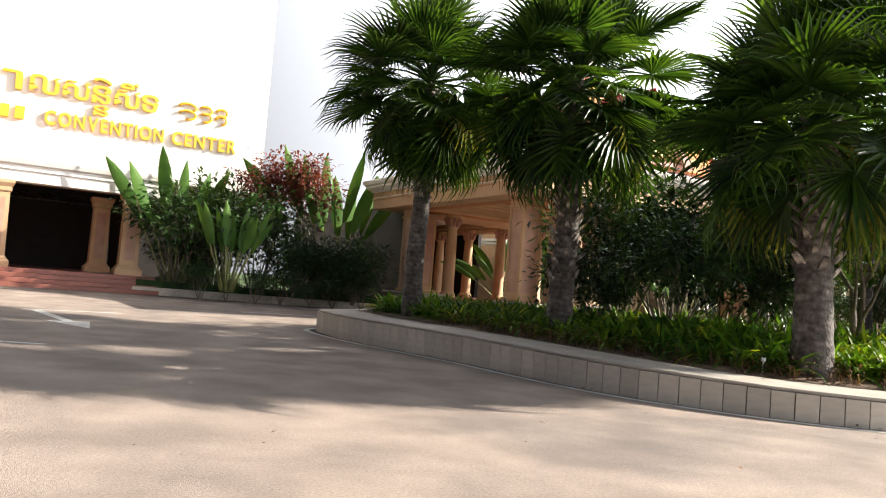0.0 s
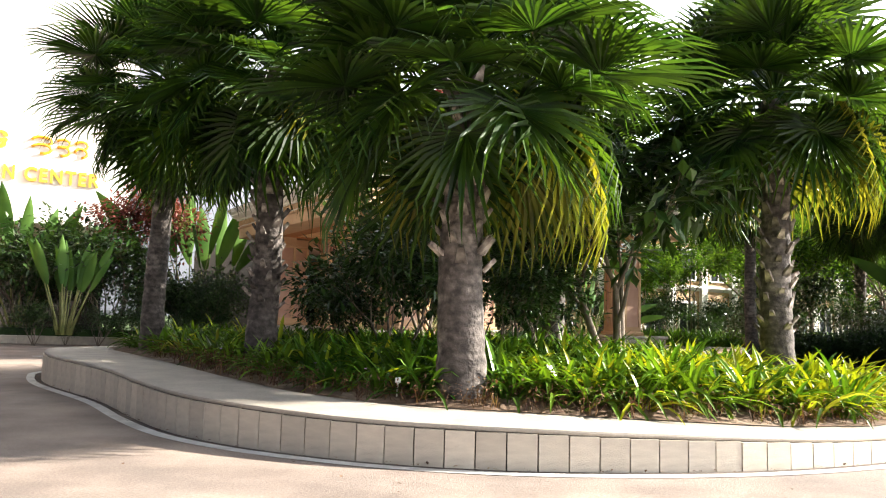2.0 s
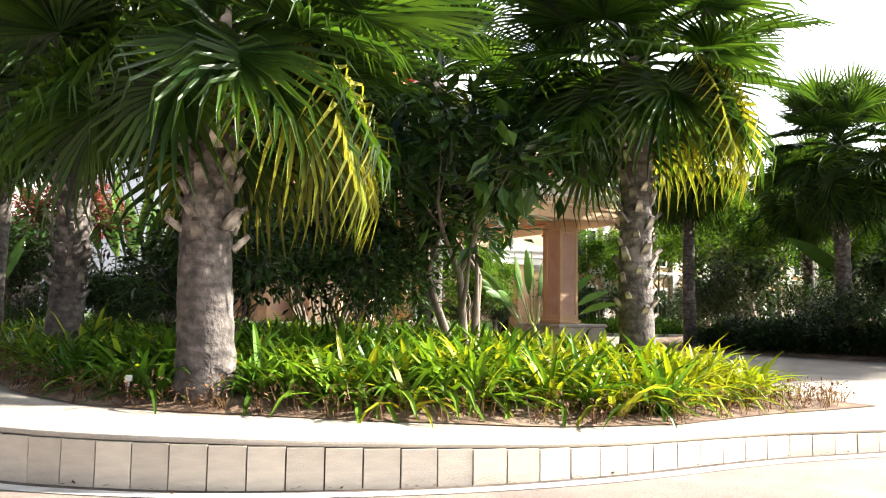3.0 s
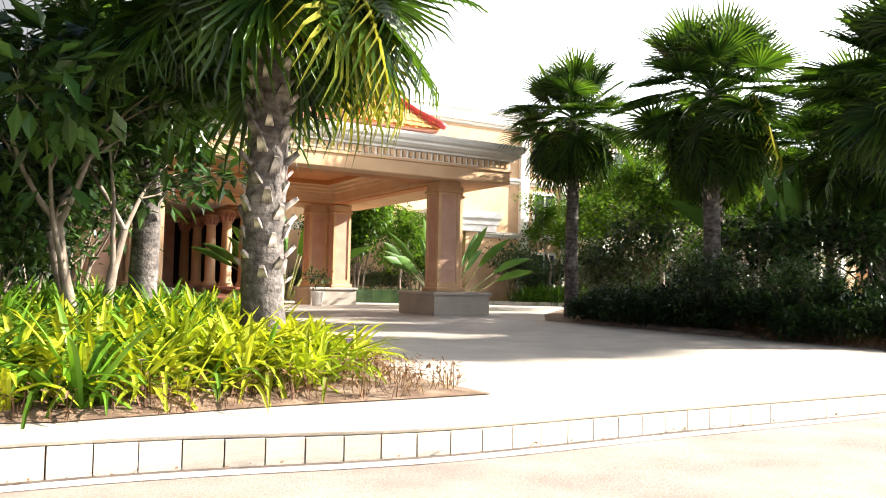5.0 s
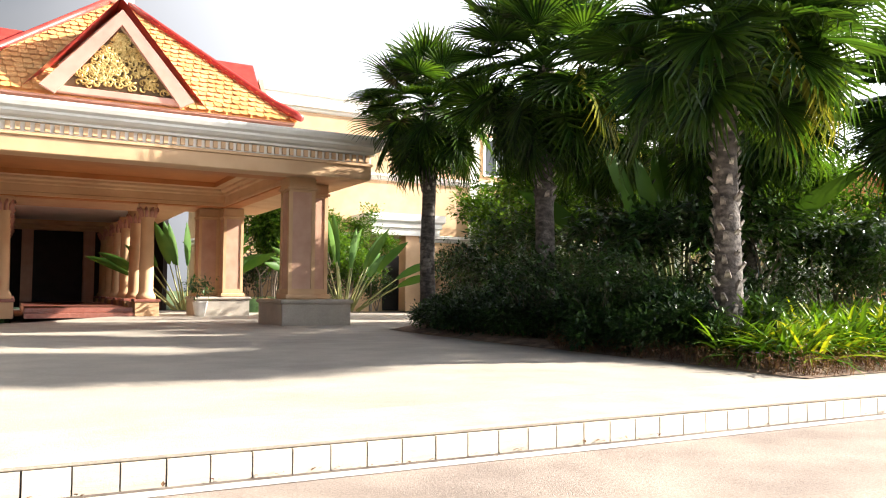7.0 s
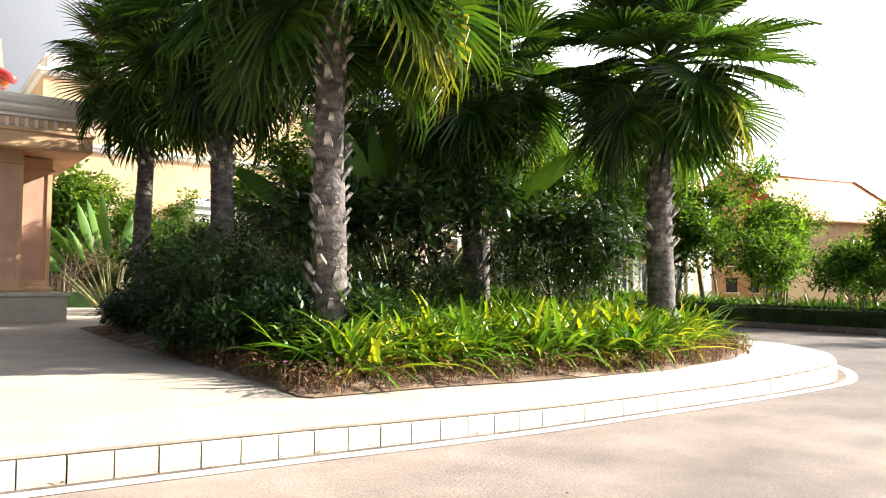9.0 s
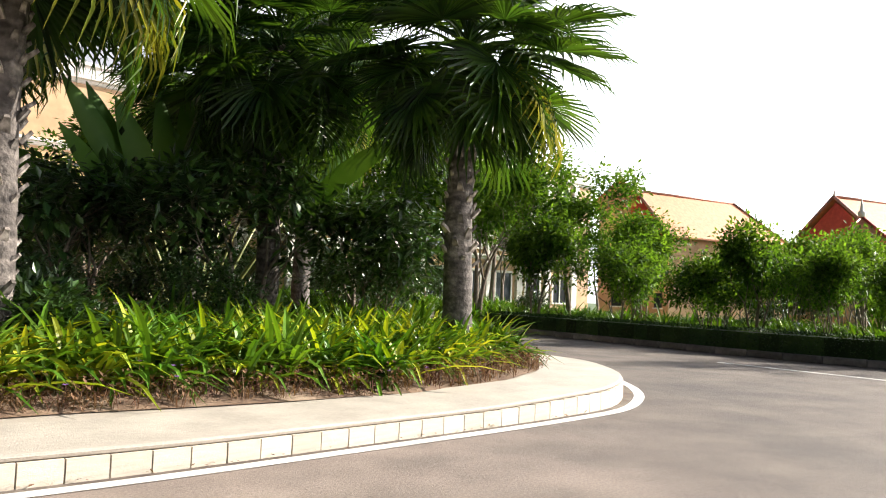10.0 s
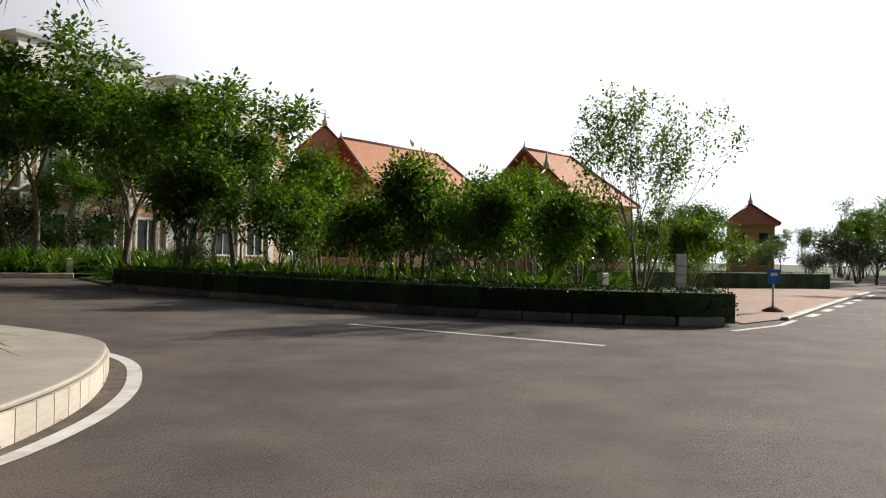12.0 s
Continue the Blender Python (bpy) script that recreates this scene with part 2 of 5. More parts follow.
HEDGE = leaf("hedge_leaf", (0.020, 0.050, 0.012), (0.045, 0.085, 0.018), 1.5, 0.55, 0.5, 0.2)
PLASTIC_W = surface("white_plastic", (0.75, 0.74, 0.70), (0.82, 0.80, 0.77), 6, 0.5, 0.0)
BLUE = surface("blue_sign_paint", (0.02, 0.12, 0.50), (0.03, 0.16, 0.60), 6, 0.4, 0.0)
STEEL = surface("galvanised_steel", (0.45, 0.45, 0.46), (0.6, 0.6, 0.6), 8, 0.35, 0.0, metal=0.8)
BRICKPAVE = surface("brick_paving", (0.34, 0.20, 0.14), (0.46, 0.29, 0.21), 5, 0.85, 0.3, 60, (0.42, 0.33, 0.27), 0.5)
POT = surface("white_pot", (0.6, 0.58, 0.55), (0.72, 0.7, 0.66), 4, 0.4, 0.0)


# ---- mesh helpers ----
class Geo:
    """Vertices and faces gathered for one mesh."""
    def __init__(self):
        self.v, self.f = [], []

    def face(self, *pts):
        n = len(self.v)
        self.v.extend(tuple(p) for p in pts)
        self.f.append(tuple(range(n, n + len(pts))))

    def box(self, x0, y0, z0, x1, y1, z1, bevel=0.0):
        n = len(self.v)
        b = min(bevel, (x1 - x0) / 3, (y1 - y0) / 3, (z1 - z0) / 3)
        if b <= 0:
            self.v += [(x, y, z) for z in (z0, z1) for x, y in ((x0, y0), (x1, y0), (x1, y1), (x0, y1))]
            self.f += [(n + 3, n + 2, n + 1, n), (n + 4, n + 5, n + 6, n + 7)] + [(n + i, n + (i + 1) % 4, n + 4 + (i + 1) % 4, n + 4 + i) for i in range(4)]
            return
        rings = [(b, z0), (0, z0 + b), (0, z1 - b), (b, z1)]
        for inset, z in rings:
            self.v += [(x0 + inset, y0 + inset, z), (x1 - inset, y0 + inset, z), (x1 - inset, y1 - inset, z), (x0 + inset, y1 - inset, z)]
        self.f.append((n + 3, n + 2, n + 1, n))
        self.f.append((n + 12, n + 13, n + 14, n + 15))
        for k in range(3):
            self.f += [(n + 4 * k + i, n + 4 * k + (i + 1) % 4, n + 4 * k + 4 + (i + 1) % 4, n + 4 * k + 4 + i) for i in range(4)]

    def tube(self, pts, radii, sides=6, cap=True):
        n0 = len(self.v)
        pts = [Vector(p) for p in pts]
        side = None
        for i, p in enumerate(pts):
            d = (pts[min(i + 1, len(pts) - 1)] - pts[max(i - 1, 0)]).normalized()
            if side is None:
                side = d.orthogonal().normalized()
            side = (side - d * side.dot(d)).normalized()
            up = d.cross(side)
            for k in range(sides):
                a = 2 * math.pi * k / sides
                self.v.append(tuple(p + (side * math.cos(a) + up * math.sin(a)) * radii[i]))
        for i in range(len(pts) - 1):
            for k in range(sides):
                a, b = n0 + i * sides + k, n0 + i * sides + (k + 1) % sides
                self.f.append((a, b, b + sides, a + sides))
        if cap:
            self.f.append(tuple(n0 + k for k in reversed(range(sides))))
            self.f.append(tuple(n0 + (len(pts) - 1) * sides + k for k in range(sides)))

    def lathe(self, profile, cx, cy, sides=24):
        n0 = len(self.v)
        for r, z in profile:
            self.v += [(cx + r * math.cos(2 * math.pi * k / sides), cy + r * math.sin(2 * math.pi * k / sides), z) for k in range(sides)]
        for i in range(len(profile) - 1):
            for k in range(sides):
                a, b = n0 + i * sides + k, n0 + i * sides + (k + 1) % sides
                self.f.append((a, b, b + sides, a + sides))
        self.f.append(tuple(n0 + k for k in reversed(range(sides))))
        self.f.append(tuple(n0 + (len(profile) - 1) * sides + k for k in range(sides)))

    def ring(self, u0, v0, u1, v1, profile):
        """A moulding carried round a rectangle, mitred: profile rows are (how far out, height)."""
        n0 = len(self.v)
        for o, z in profile:
            self.v += [(u0 - o, v0 - o, z), (u1 + o, v0 - o, z), (u1 + o, v1 + o, z), (u0 - o, v1 + o, z)]
        for i in range(len(profile) - 1):
            for k in range(4):
                a, b = n0 + 4 * i + k, n0 + 4 * i + (k + 1) % 4
                self.f.append((a, b, b + 4, a + 4))

    def blade(self, base, az, length, width, rise, droop, steps=3, fold=0.25):
        """An arching strap leaf with a creased middle."""
        c, s = math.cos(az), math.sin(az)
        n0 = len(self.v)
        for i in range(steps + 1):
            t = i / steps
            out, z = length * t * math.cos(rise) * (1 - 0.15 * droop * t), length * (t * math.sin(rise) - droop * t * t)
            w = width * (0.6 + 1.2 * t - 1.75 * t * t) if i < steps else 0.004
            p = (base[0] + c * out, base[1] + s * out, base[2] + z)
            self.v += [(p[0] - s * w / 2, p[1] + c * w / 2, p[2] + fold * w), p, (p[0] + s * w / 2, p[1] - c * w / 2, p[2] + fold * w)]
        for i in range(steps):
            a = n0 + 3 * i
            self.f += [(a, a + 1, a + 4, a + 3), (a + 1, a + 2, a + 5, a + 4)]

    def leaflet(self, p, d, n, length, width):
        """A small leaf: two folded faces."""
        d = d.normalized()
        side = d.cross(n)
        side = side.normalized() if side.length > 1e-4 else d.orthogonal().normalized()
        up = side.cross(d)
        a = p + d * length
        m = p + d * (length * 0.45)
        k = len(self.v)
        self.v += [tuple(p), tuple(m + side * width / 2 + up * width * 0.12), tuple(a), tuple(m - side * width / 2 + up * width * 0.12)]
        self.f += [(k, k + 1, k + 2), (k, k + 2, k + 3)]

    def mesh(self, name, material, smooth=False):
        me = bpy.data.meshes.new(name)
        me.from_pydata(self.v, [], self.f)
        me.materials.append(material)
        if smooth:
            me.polygons.foreach_set("use_smooth", [True] * len(me.polygons))
        me.update()
        return me


def part(name, geo, material, parent=None, label="", smooth=False, kind=""):
    ob = new(name, geo.mesh(name, material, smooth) if isinstance(geo, Geo) else geo)
    ob.parent = parent
    return tagged(ob, label, kind=kind)


def thing(name, label, category, group="", kind="", m=None):
    ob = new(name)
    ob.empty_display_size = 0.2
    if m is not None:
        ob.matrix_basis = m
    return tagged(ob, label, category, group, kind)


def single(name, geo, material, label, category, group="", kind="", m=None, smooth=False):
    ob = part(name, geo, material, None, label, smooth)
    if m is not None:
        ob.matrix_basis = m
    return tagged(ob, category=category, group=group, kind=kind)


def inside(x, y, poly):
    hit = False
    for (x0, y0), (x1, y1) in zip(poly, poly[1:] + poly[:1]):
        if (y0 > y) != (y1 > y) and x < (x1 - x0) * (y - y0) / (y1 - y0) + x0:
            hit = not hit
    return hit


def edge_gap(x, y, poly):
    """How far a place is from the outline."""
    best = 1e9
    for (x0, y0), (x1, y1) in zip(poly, poly[1:] + poly[:1]):
        dx, dy = x1 - x0, y1 - y0
        t = max(0, min(1, ((x - x0) * dx + (y - y0) * dy) / (dx * dx + dy * dy)))
        best = min(best, math.hypot(x - x0 - t * dx, y - y0 - t * dy))
    return best


def spline(pts, step):
    """A smooth open curve through the places, resampled at even steps."""
    pts = [Vector(p) for p in pts]
    ext = [2 * pts[0] - pts[1]] + pts + [2 * pts[-1] - pts[-2]]
    fine = []
    for i in range(1, len(ext) - 2):
        p0, p1, p2, p3 = ext[i - 1:i + 3]
        for k in range(24):
            t = k / 24
            fine.append(0.5 * ((2 * p1) + (p2 - p0) * t + (2 * p0 - 5 * p1 + 4 * p2 - p3) * t * t + (3 * p1 - p0 - 3 * p2 + p3) * t ** 3))
    fine.append(pts[-1])
    out, left = [fine[0]], step
    for a, b in zip(fine, fine[1:]):
        d = (b - a).length
        while d >= left and d > 0:
            a = a + (b - a) * (left / d)
            out.append(a)
            d = (b - a).length
            left = step
        left -= d
    return out


def outward(curve):
    """Unit normals to the right of travel."""
    out = []
    for i in range(len(curve)):
        d = (curve[min(i + 1, len(curve) - 1)] - curve[max(i - 1, 0)]).normalized()
        out.append(Vector((d.y, -d.x)))
    return out


# ---- ground, road ----
g = Geo()
R = 1500
g.face((-R, -R, -0.06), (R, -R, -0.06), (R, R, -0.06), (-R, R, -0.06))
single("ground", g, GRASS, "green turf ground reaching the horizon", "ground", kind="structure")
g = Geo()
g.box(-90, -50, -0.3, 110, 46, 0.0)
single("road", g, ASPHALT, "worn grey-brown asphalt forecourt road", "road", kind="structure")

# ---- terrace with its kerb ----
HEIGHTS = [(-16.0, 0.49), (-13.0, 0.465), (-11.5, 0.44), (-10.0, 0.40), (-8.5, 0.355), (-7.0, 0.34), (-5.5, 0.30), (-4.0, 0.245), (-1.0, 0.202), (5.0, 0.207),
           (8.0, 0.20), (10.0, 0.18), (12.3, 0.187), (13.5, 0.225), (14.4, 0.25), (16.0, 0.25)]


def top_z(x, y):
    k = np.interp(x, [h[0] for h in HEIGHTS], [h[1] for h in HEIGHTS])
    return float(0.2 + (k - 0.2) * max(0.0, min(1.0, (18 - y) / 4)))


KERB = [(-9.00, 19.00), (-11.50, 17.20), (-13.80, 14.90), (-14.50, 13.10), (-14.92, 11.80), (-14.72, 10.85), (-13.84, 9.16), (-12.06, 6.87), (-11.05, 5.30), (-10.27, 4.23),
        (-9.55, 3.58), (-8.84, 3.15), (-7.99, 2.80), (-7.00, 2.64), (-5.98, 2.69), (-5.06, 2.87), (-4.07, 3.22), (-2.60, 3.92), (-0.84, 4.52), (1.06, 5.52),
        (3.05, 6.53), (5.44, 7.75), (7.53, 8.84), (9.41, 9.81), (10.98, 10.76), (12.37, 11.63), (13.27, 12.24), (14.02, 12.82), (14.52, 13.50), (14.93, 14.35),
        (15.24, 15.42), (15.42, 16.60), (15.20, 17.80), (14.50, 19.40), (13.20, 22.00), (11.30, 26.00), (9.60, 31.00)]
TILE_W = 0.25
kerb = spline(KERB, TILE_W)
knorm = outward(kerb)
kz = [top_z(p.x, p.y) for p in kerb]
INNER = [p - n * 1.02 for p, n in zip(kerb, knorm)]
outline = [(p.x, p.y) for p in kerb] + [(9.0, 36.0), (-9.0, 36.0)]
innerline = [(p.x, p.y) for p in INNER][::3] + [(9.0, 36.0), (-9.0, 36.0)]

g = Geo()
step = 0.5
ix0, iy0 = -17.0, 2.0
cols = {}
for i in range(66):
    for j in range(70):
        x, y = ix0 + i * step, iy0 + j * step
        cx, cy = x + step / 2, y + step / 2
        if inside(cx, cy, outline) and edge_gap(cx, cy, outline) > 0.42:
            g.face(*[(a, b, top_z(a, b) - 0.005) for a, b in ((x, y), (x + step, y), (x + step, y + step), (x, y + step))])
terrace = single("terrace_paving", g, PAVING, "pale worn stone paving of the hotel forecourt", "pavement", kind="structure")

kerb_thing = thing("kerb", "pale stone-faced forecourt kerb with dark joints", "kerb", kind="structure")
g = Geo()
for i in range(len(kerb) - 1):
    a, b, na, nb = kerb[i], kerb[i + 1], knorm[i], knorm[i + 1]
    za, zb = kz[i] - 0.03, kz[i + 1] - 0.03
    pa, pb = a - na * 0.03, b - nb * 0.03
    g.face((pa.x, pa.y, -0.05), (pb.x, pb.y, -0.05), (pb.x, pb.y, zb), (pa.x, pa.y, za))
part("kerb_core", g, JOINT, kerb_thing)
# coping: slabs of about 1.06 m with a rounded nose
g = Geo()
rnd = random.Random(4)
for i in range(len(kerb) - 1):
    a, b, na, nb = kerb[i], kerb[i + 1], knorm[i], knorm[i + 1]
    prof = [(-0.012, -0.045), (0.006, -0.036), (0.012, -0.018), (0.006, -0.004), (-0.012, 0.0), (-0.4, 0.0), (-0.75, 0.0), (-1.05, 0.0)]
    n0 = len(g.v)
    for o, dz in prof:
        for p, n, z in ((a, na, kz[i]), (b, nb, kz[i + 1])):
            q = p + n * o
            g.v.append((q.x, q.y, z + dz))
    for k in range(len(prof) - 1):
        g.f.append((n0 + 2 * k, n0 + 2 * k + 1, n0 + 2 * k + 3, n0 + 2 * k + 2))
part("coping", g, COPING, kerb_thing)

# white line and gutter along the kerb
g, g2 = Geo(), Geo()
for i in range(len(kerb) - 1):
    a, b, na, nb = kerb[i], kerb[i + 1], knorm[i], knorm[i + 1]

    def off(p):
        tip = math.exp(-((p.x - 15.2) ** 2 + (p.y - 15.3) ** 2) / 4.5) + math.exp(-((p.x + 15.5) ** 2 + (p.y - 12) ** 2) / 3)
        return 0.11 + 0.09 * min(1, tip)
    for geo, lo, hi, z in ((g, off(a), off(a) + 0.13, 0.006), (g2, 0.0, off(a), 0.003)):
        lo2, hi2 = (off(b), off(b) + 0.13) if geo is g else (0.0, off(b))
        p0, p1, p2, p3 = a + na * lo, a + na * hi, b + nb * hi2, b + nb * lo2
        geo.face((p0.x, p0.y, z), (p1.x, p1.y, z), (p2.x, p2.y, z), (p3.x, p3.y, z))
single("edge_line", g, LINE, "worn white painted line along the kerb", "road marking", kind="structure")
single("gutter", g2, DIRT, "dirty gutter strip at the foot of the kerb", "gutter", kind="structure")


def marking(name, pts, w, label):
    g = Geo()
    for (x0, y0), (x1, y1) in zip(pts, pts[1:]):
        d = Vector((x1 - x0, y1 - y0)).normalized()
        n = Vector((-d.y, d.x)) * w / 2
        g.face((x0 - n.x, y0 - n.y, 0.005), (x0 + n.x, y0 + n.y, 0.005), (x1 + n.x, y1 + n.y, 0.005), (x1 - n.x, y1 - n.y, 0.005))
    single(name, g, LINE, label, "road marking", kind="structure")


marking("lane_line", [(19.75, 19.6), (21.5, 15.5)], 0.13, "white painted lane line on the asphalt")
marking("lane_line", [(-18.0, 17.0), (-16.0, 18.2)], 0.2, "white painted lane line on the asphalt")
marking("lane_line", [(-19.5, 4.4), (-17.5, 4.6)], 0.14, "white painted lane line on the asphalt")
marking("lane_line", [(-21.2, 11.0), (-19.5, 12.1)], 0.14, "white painted lane line on the asphalt")
marking("lane_line", [(25.2, 16.2), (27.2, 16.6), (28.6, 17.2)], 0.12, "white painted line at the parking corner")
for k in range(7):
    marking("lane_dash", [(30.0 + 2.2 * k, 17.75 + 0.93 * k), (31.1 + 2.2 * k, 18.2 + 0.93 * k)], 0.2, "white painted kerbside dash on the asphalt")
g = Geo()
a, b = Vector((-20.9, 11.0)), Vector((-18.2, 7.5))
d = (b - a).normalized()
n = Vector((-d.y, d.x))
mid = a + d * 2.9
for pts in ([a - n * 0.1, a + n * 0.1, mid + n * 0.1, mid - n * 0.1], [mid - n * 0.38, b, mid + n * 0.38]):
    g.face(*[(p.x, p.y, 0.006) for p in pts])
single("road_arrow", g, LINE, "white painted direction arrow on the asphalt", "road marking", kind="structure")

# ---- planting beds ----
BED1 = [(-14.3, 12.6), (-13.6, 11.2), (-12.1, 9.0), (-10.7, 6.8), (-9.3, 4.9), (-8.4, 4.2), (-7.4, 3.82), (-6.0, 3.65), (-4.5, 3.75), (-3.2, 4.2), (-2.0, 5.1),
        (-0.9, 5.75), (-0.3, 6.07), (-2.0, 8.5), (-3.8, 12.9), (-5.5, 16.5), (-8.5, 17.5), (-12.0, 15.6), (-13.9, 13.6)]
BED2 = [(7.8, 10.2), (9.0, 11.0), (10.6, 11.8), (12.0, 12.55), (13.1, 13.5), (13.9, 14.6), (14.35, 15.6), (14.5, 17.0), (13.5, 19.3), (11.6, 23.0), (9.4, 28.5),
        (8.5, 33.0), (4.5, 31.0), (2.9, 25.0), (2.3, 20.6), (4.6, 16.0), (5.8, 13.9), (7.0, 11.9)]


def soil_bed(poly, label):
    g = Geo()
    xs, ys = [p[0] for p in poly], [p[1] for p in poly]
    s = 0.4

    def z(x, y):
        e = edge_gap(x, y, poly)
        return top_z(x, y) + (0.012 + 0.16 * min(1, e / 1.4) + 0.03 * noise.noise((x * 1.3, y * 1.3, 0)) if inside(x, y, poly) else -0.02)

    def place(x, y):
        """A corner outside the outline is drawn in to it."""
        if not inside(x, y, poly):
            best = None
            for (x0, y0), (x1, y1) in zip(poly, poly[1:] + poly[:1]):
                dx, dy = x1 - x0, y1 - y0
                t = max(0, min(1, ((x - x0) * dx + (y - y0) * dy) / (dx * dx + dy * dy)))
                q = (x0 + t * dx, y0 + t * dy)
                gap = math.hypot(x - q[0], y - q[1])
                if best is None or gap < best[0]:
                    best = (gap, q)
            x, y = best[1]
            return (x, y, top_z(x, y) + 0.006)
        return (x, y, z(x, y))
    x = min(xs) - s
    while x < max(xs):
        y = min(ys) - s
        while y < max(ys):
            if any(inside(a, b, poly) for a, b in ((x, y), (x + s, y), (x + s, y + s), (x, y + s), (x + s / 2, y + s / 2))):
                g.face(*[place(a, b) for a, b in ((x, y), (x + s, y), (x + s, y + s), (x, y + s))])
            y += s
        x += s
    return single("planting_bed", g, SOIL, label, "planting bed", kind="structure", smooth=True)


soil_bed(BED1, "brown bare soil bed under the palms and lilies")
soil_bed(BED2, "brown bare soil bed bordering the paved forecourt")

# ---- entrance portico (its own axes: u along the front, v into the depth) ----
TURN = Matrix.Rotation(radians(30), 4, 'Z')


def uv(u, v, z=0.0):
    return TURN @ Vector((u, v, z))


portico = thing("portico", "cream entrance portico with white cornice and orange tiled roof", "portico", m=TURN)
PU0, PU1, PV0, PV1 = 0.5, 13.0, 19.5, 31.4
g = Geo()
g.ring(PU0, PV0, PU1, PV1, [(-1.25, 4.42), (-0.02, 4.34), (0.0, 4.36), (0.0, 4.72), (0.05, 4.74), (0.05, 4.80), (0.0, 4.82)])
part("fascia_beam", g, CREAM, portico, "cream fascia beam with a plain band")
g = Geo()
g.ring(PU0, PV0, PU1, PV1, [(0.0, 4.82), (0.0, 5.04), (0.10, 5.06), (0.10, 5.12), (0.2, 5.16), (0.28, 5.24), (0.28, 5.30), (0.36, 5.36), (0.40, 5.46), (0.40, 5.52), (0.3, 5.56), (-1.3, 5.60)])
part("cornice", g, WHITE, portico, "white stepped cornice")
d = Geo()
d.box(-0.055, -0.07, 4.85, 0.055, 0.0, 5.03)
dent = d.mesh("dentil", CREAM)
for k in range(61):
    o = part("dentil", dent, None, portico)
    o.location = (PU0 + 0.12 + k * 0.204, PV0, 0)
for k in range(58):
    o = part("dentil", dent, None, portico)
    o.location, o.rotation_euler = (PU0, PV0 + 0.12 + k * 0.204, 0), (0, 0, -math.pi / 2)
# soffit: underside, warm bounce painted in ochre, round a deep coffer with cream stepped sides
g = Geo()
g.ring(PU0 + 1.2, PV0 + 1.2, PU1 - 1.2, PV1 - 1.2, [(0.1, 4.415), (-0.5, 4.40), (-0.5, 4.44)])
part("soffit", g, BOUNCE_OCHRE, portico, "underside of the perimeter beams, warm bounced light painted in ochre")
g = Geo()
g.ring(PU0 + 1.7, PV0 + 1.7, PU1 - 1.7, PV1 - 1.7, [(0.0, 4.44), (-0.05, 4.45), (-0.05, 4.56), (-0.02, 4.58), (-0.02, 4.84), (-0.10, 4.88), (-0.10, 4.96), (-0.22, 5.02), (-0.22, 5.10), (-0.5, 5.12)])
part("coffer_moulding", g, CREAM, portico, "cream stepped moulding round the coffer")
g = Geo()
g.ring(PU0 + 2.2, PV0 + 2.2, PU1 - 2.2, PV1 - 2.2, [(0.0, 5.12), (0.0, 5.3)])
g.face(*[(u, v, 5.3) for u, v in ((PU0 + 2.2, PV0 + 2.2), (PU0 + 2.2, PV1 - 2.2), (PU1 - 2.2, PV1 - 2.2), (PU1 - 2.2, PV0 + 2.2))])
part("coffer_ceiling", g, BOUNCE_OCHRE, portico, "ceiling of the coffer, warm bounced light painted in ochre")


def pier_shaft(u0, v0, w, z0, z1):
    """A square shaft with a sunk panel framed on each face."""
    g = Geo()
    g.box(u0 + 0.03, v0 + 0.03, z0, u0 + w - 0.03, v0 + w - 0.03, z1)
    shaft = part("pier_shaft", g, PANEL, portico, "pinkish panelled pier shaft")
    g = Geo()
    s = 0.11
    for a in (u0, u0 + w - s):
        for b in (v0, v0 + w - s):
            g.box(a, b, z0, a + s, b + s, z1, 0.012)
    for za, zb in ((z0, z0 + 0.3), (z1 - 0.42, z1)):
        g.box(u0 + s, v0, za, u0 + w - s, v0 + w, zb)
        g.box(u0, v0 + s, za, u0 + w, v0 + w - s, zb)
    g.box(u0 - 0.05, v0 - 0.05, z1 - 0.36, u0 + w + 0.05, v0 + w + 0.05, z1 - 0.28, 0.02)
    g.box(u0 - 0.07, v0 - 0.07, z0, u0 + w + 0.07, v0 + w + 0.07, z0 + 0.14, 0.03)
    part("pier_frame", g, CREAM, shaft, "cream framing strips and mouldings")


def corner_pier(u0, v0, su, sv, z1=4.38):
    """Two shafts, one set back, on one plinth. (u0, v0) is the outer shaft's corner; su, sv: the way the set-back shaft lies."""
    w = 0.78
    u2, v2 = u0 + su * 0.80, v0 + sv * 1.1
    a0, a1 = min(u0, u2) - 0.22, max(u0, u2) + w + 0.22
    b0, b1 = min(v0, v2) - 0.22, max(v0, v2) + w + 0.22
    g = Geo()
    g.box(a0, b0, 0.1, a1, b1, 0.80, 0.02)
    plinth = part("plinth", g, PAVING, portico, "grey-cream stone plinth")
    g = Geo()
    g.box(a0 - 0.06, b0 - 0.06, 0.80, a1 + 0.06, b1 + 0.06, 0.92, 0.035)
    part("plinth_cap", g, COPING, plinth)
    pier_shaft(u0, v0, w, 0.92, z1)
    pier_shaft(u2, v2, w, 0.92, z1)


corner_pier(10.82, 20.2, 1, 1)
corner_pier(1.92, 20.2, -1, 1)
corner_pier(11.25, 29.6, -1, 0.6)
corner_pier(1.5, 29.6, 1, 0.6)

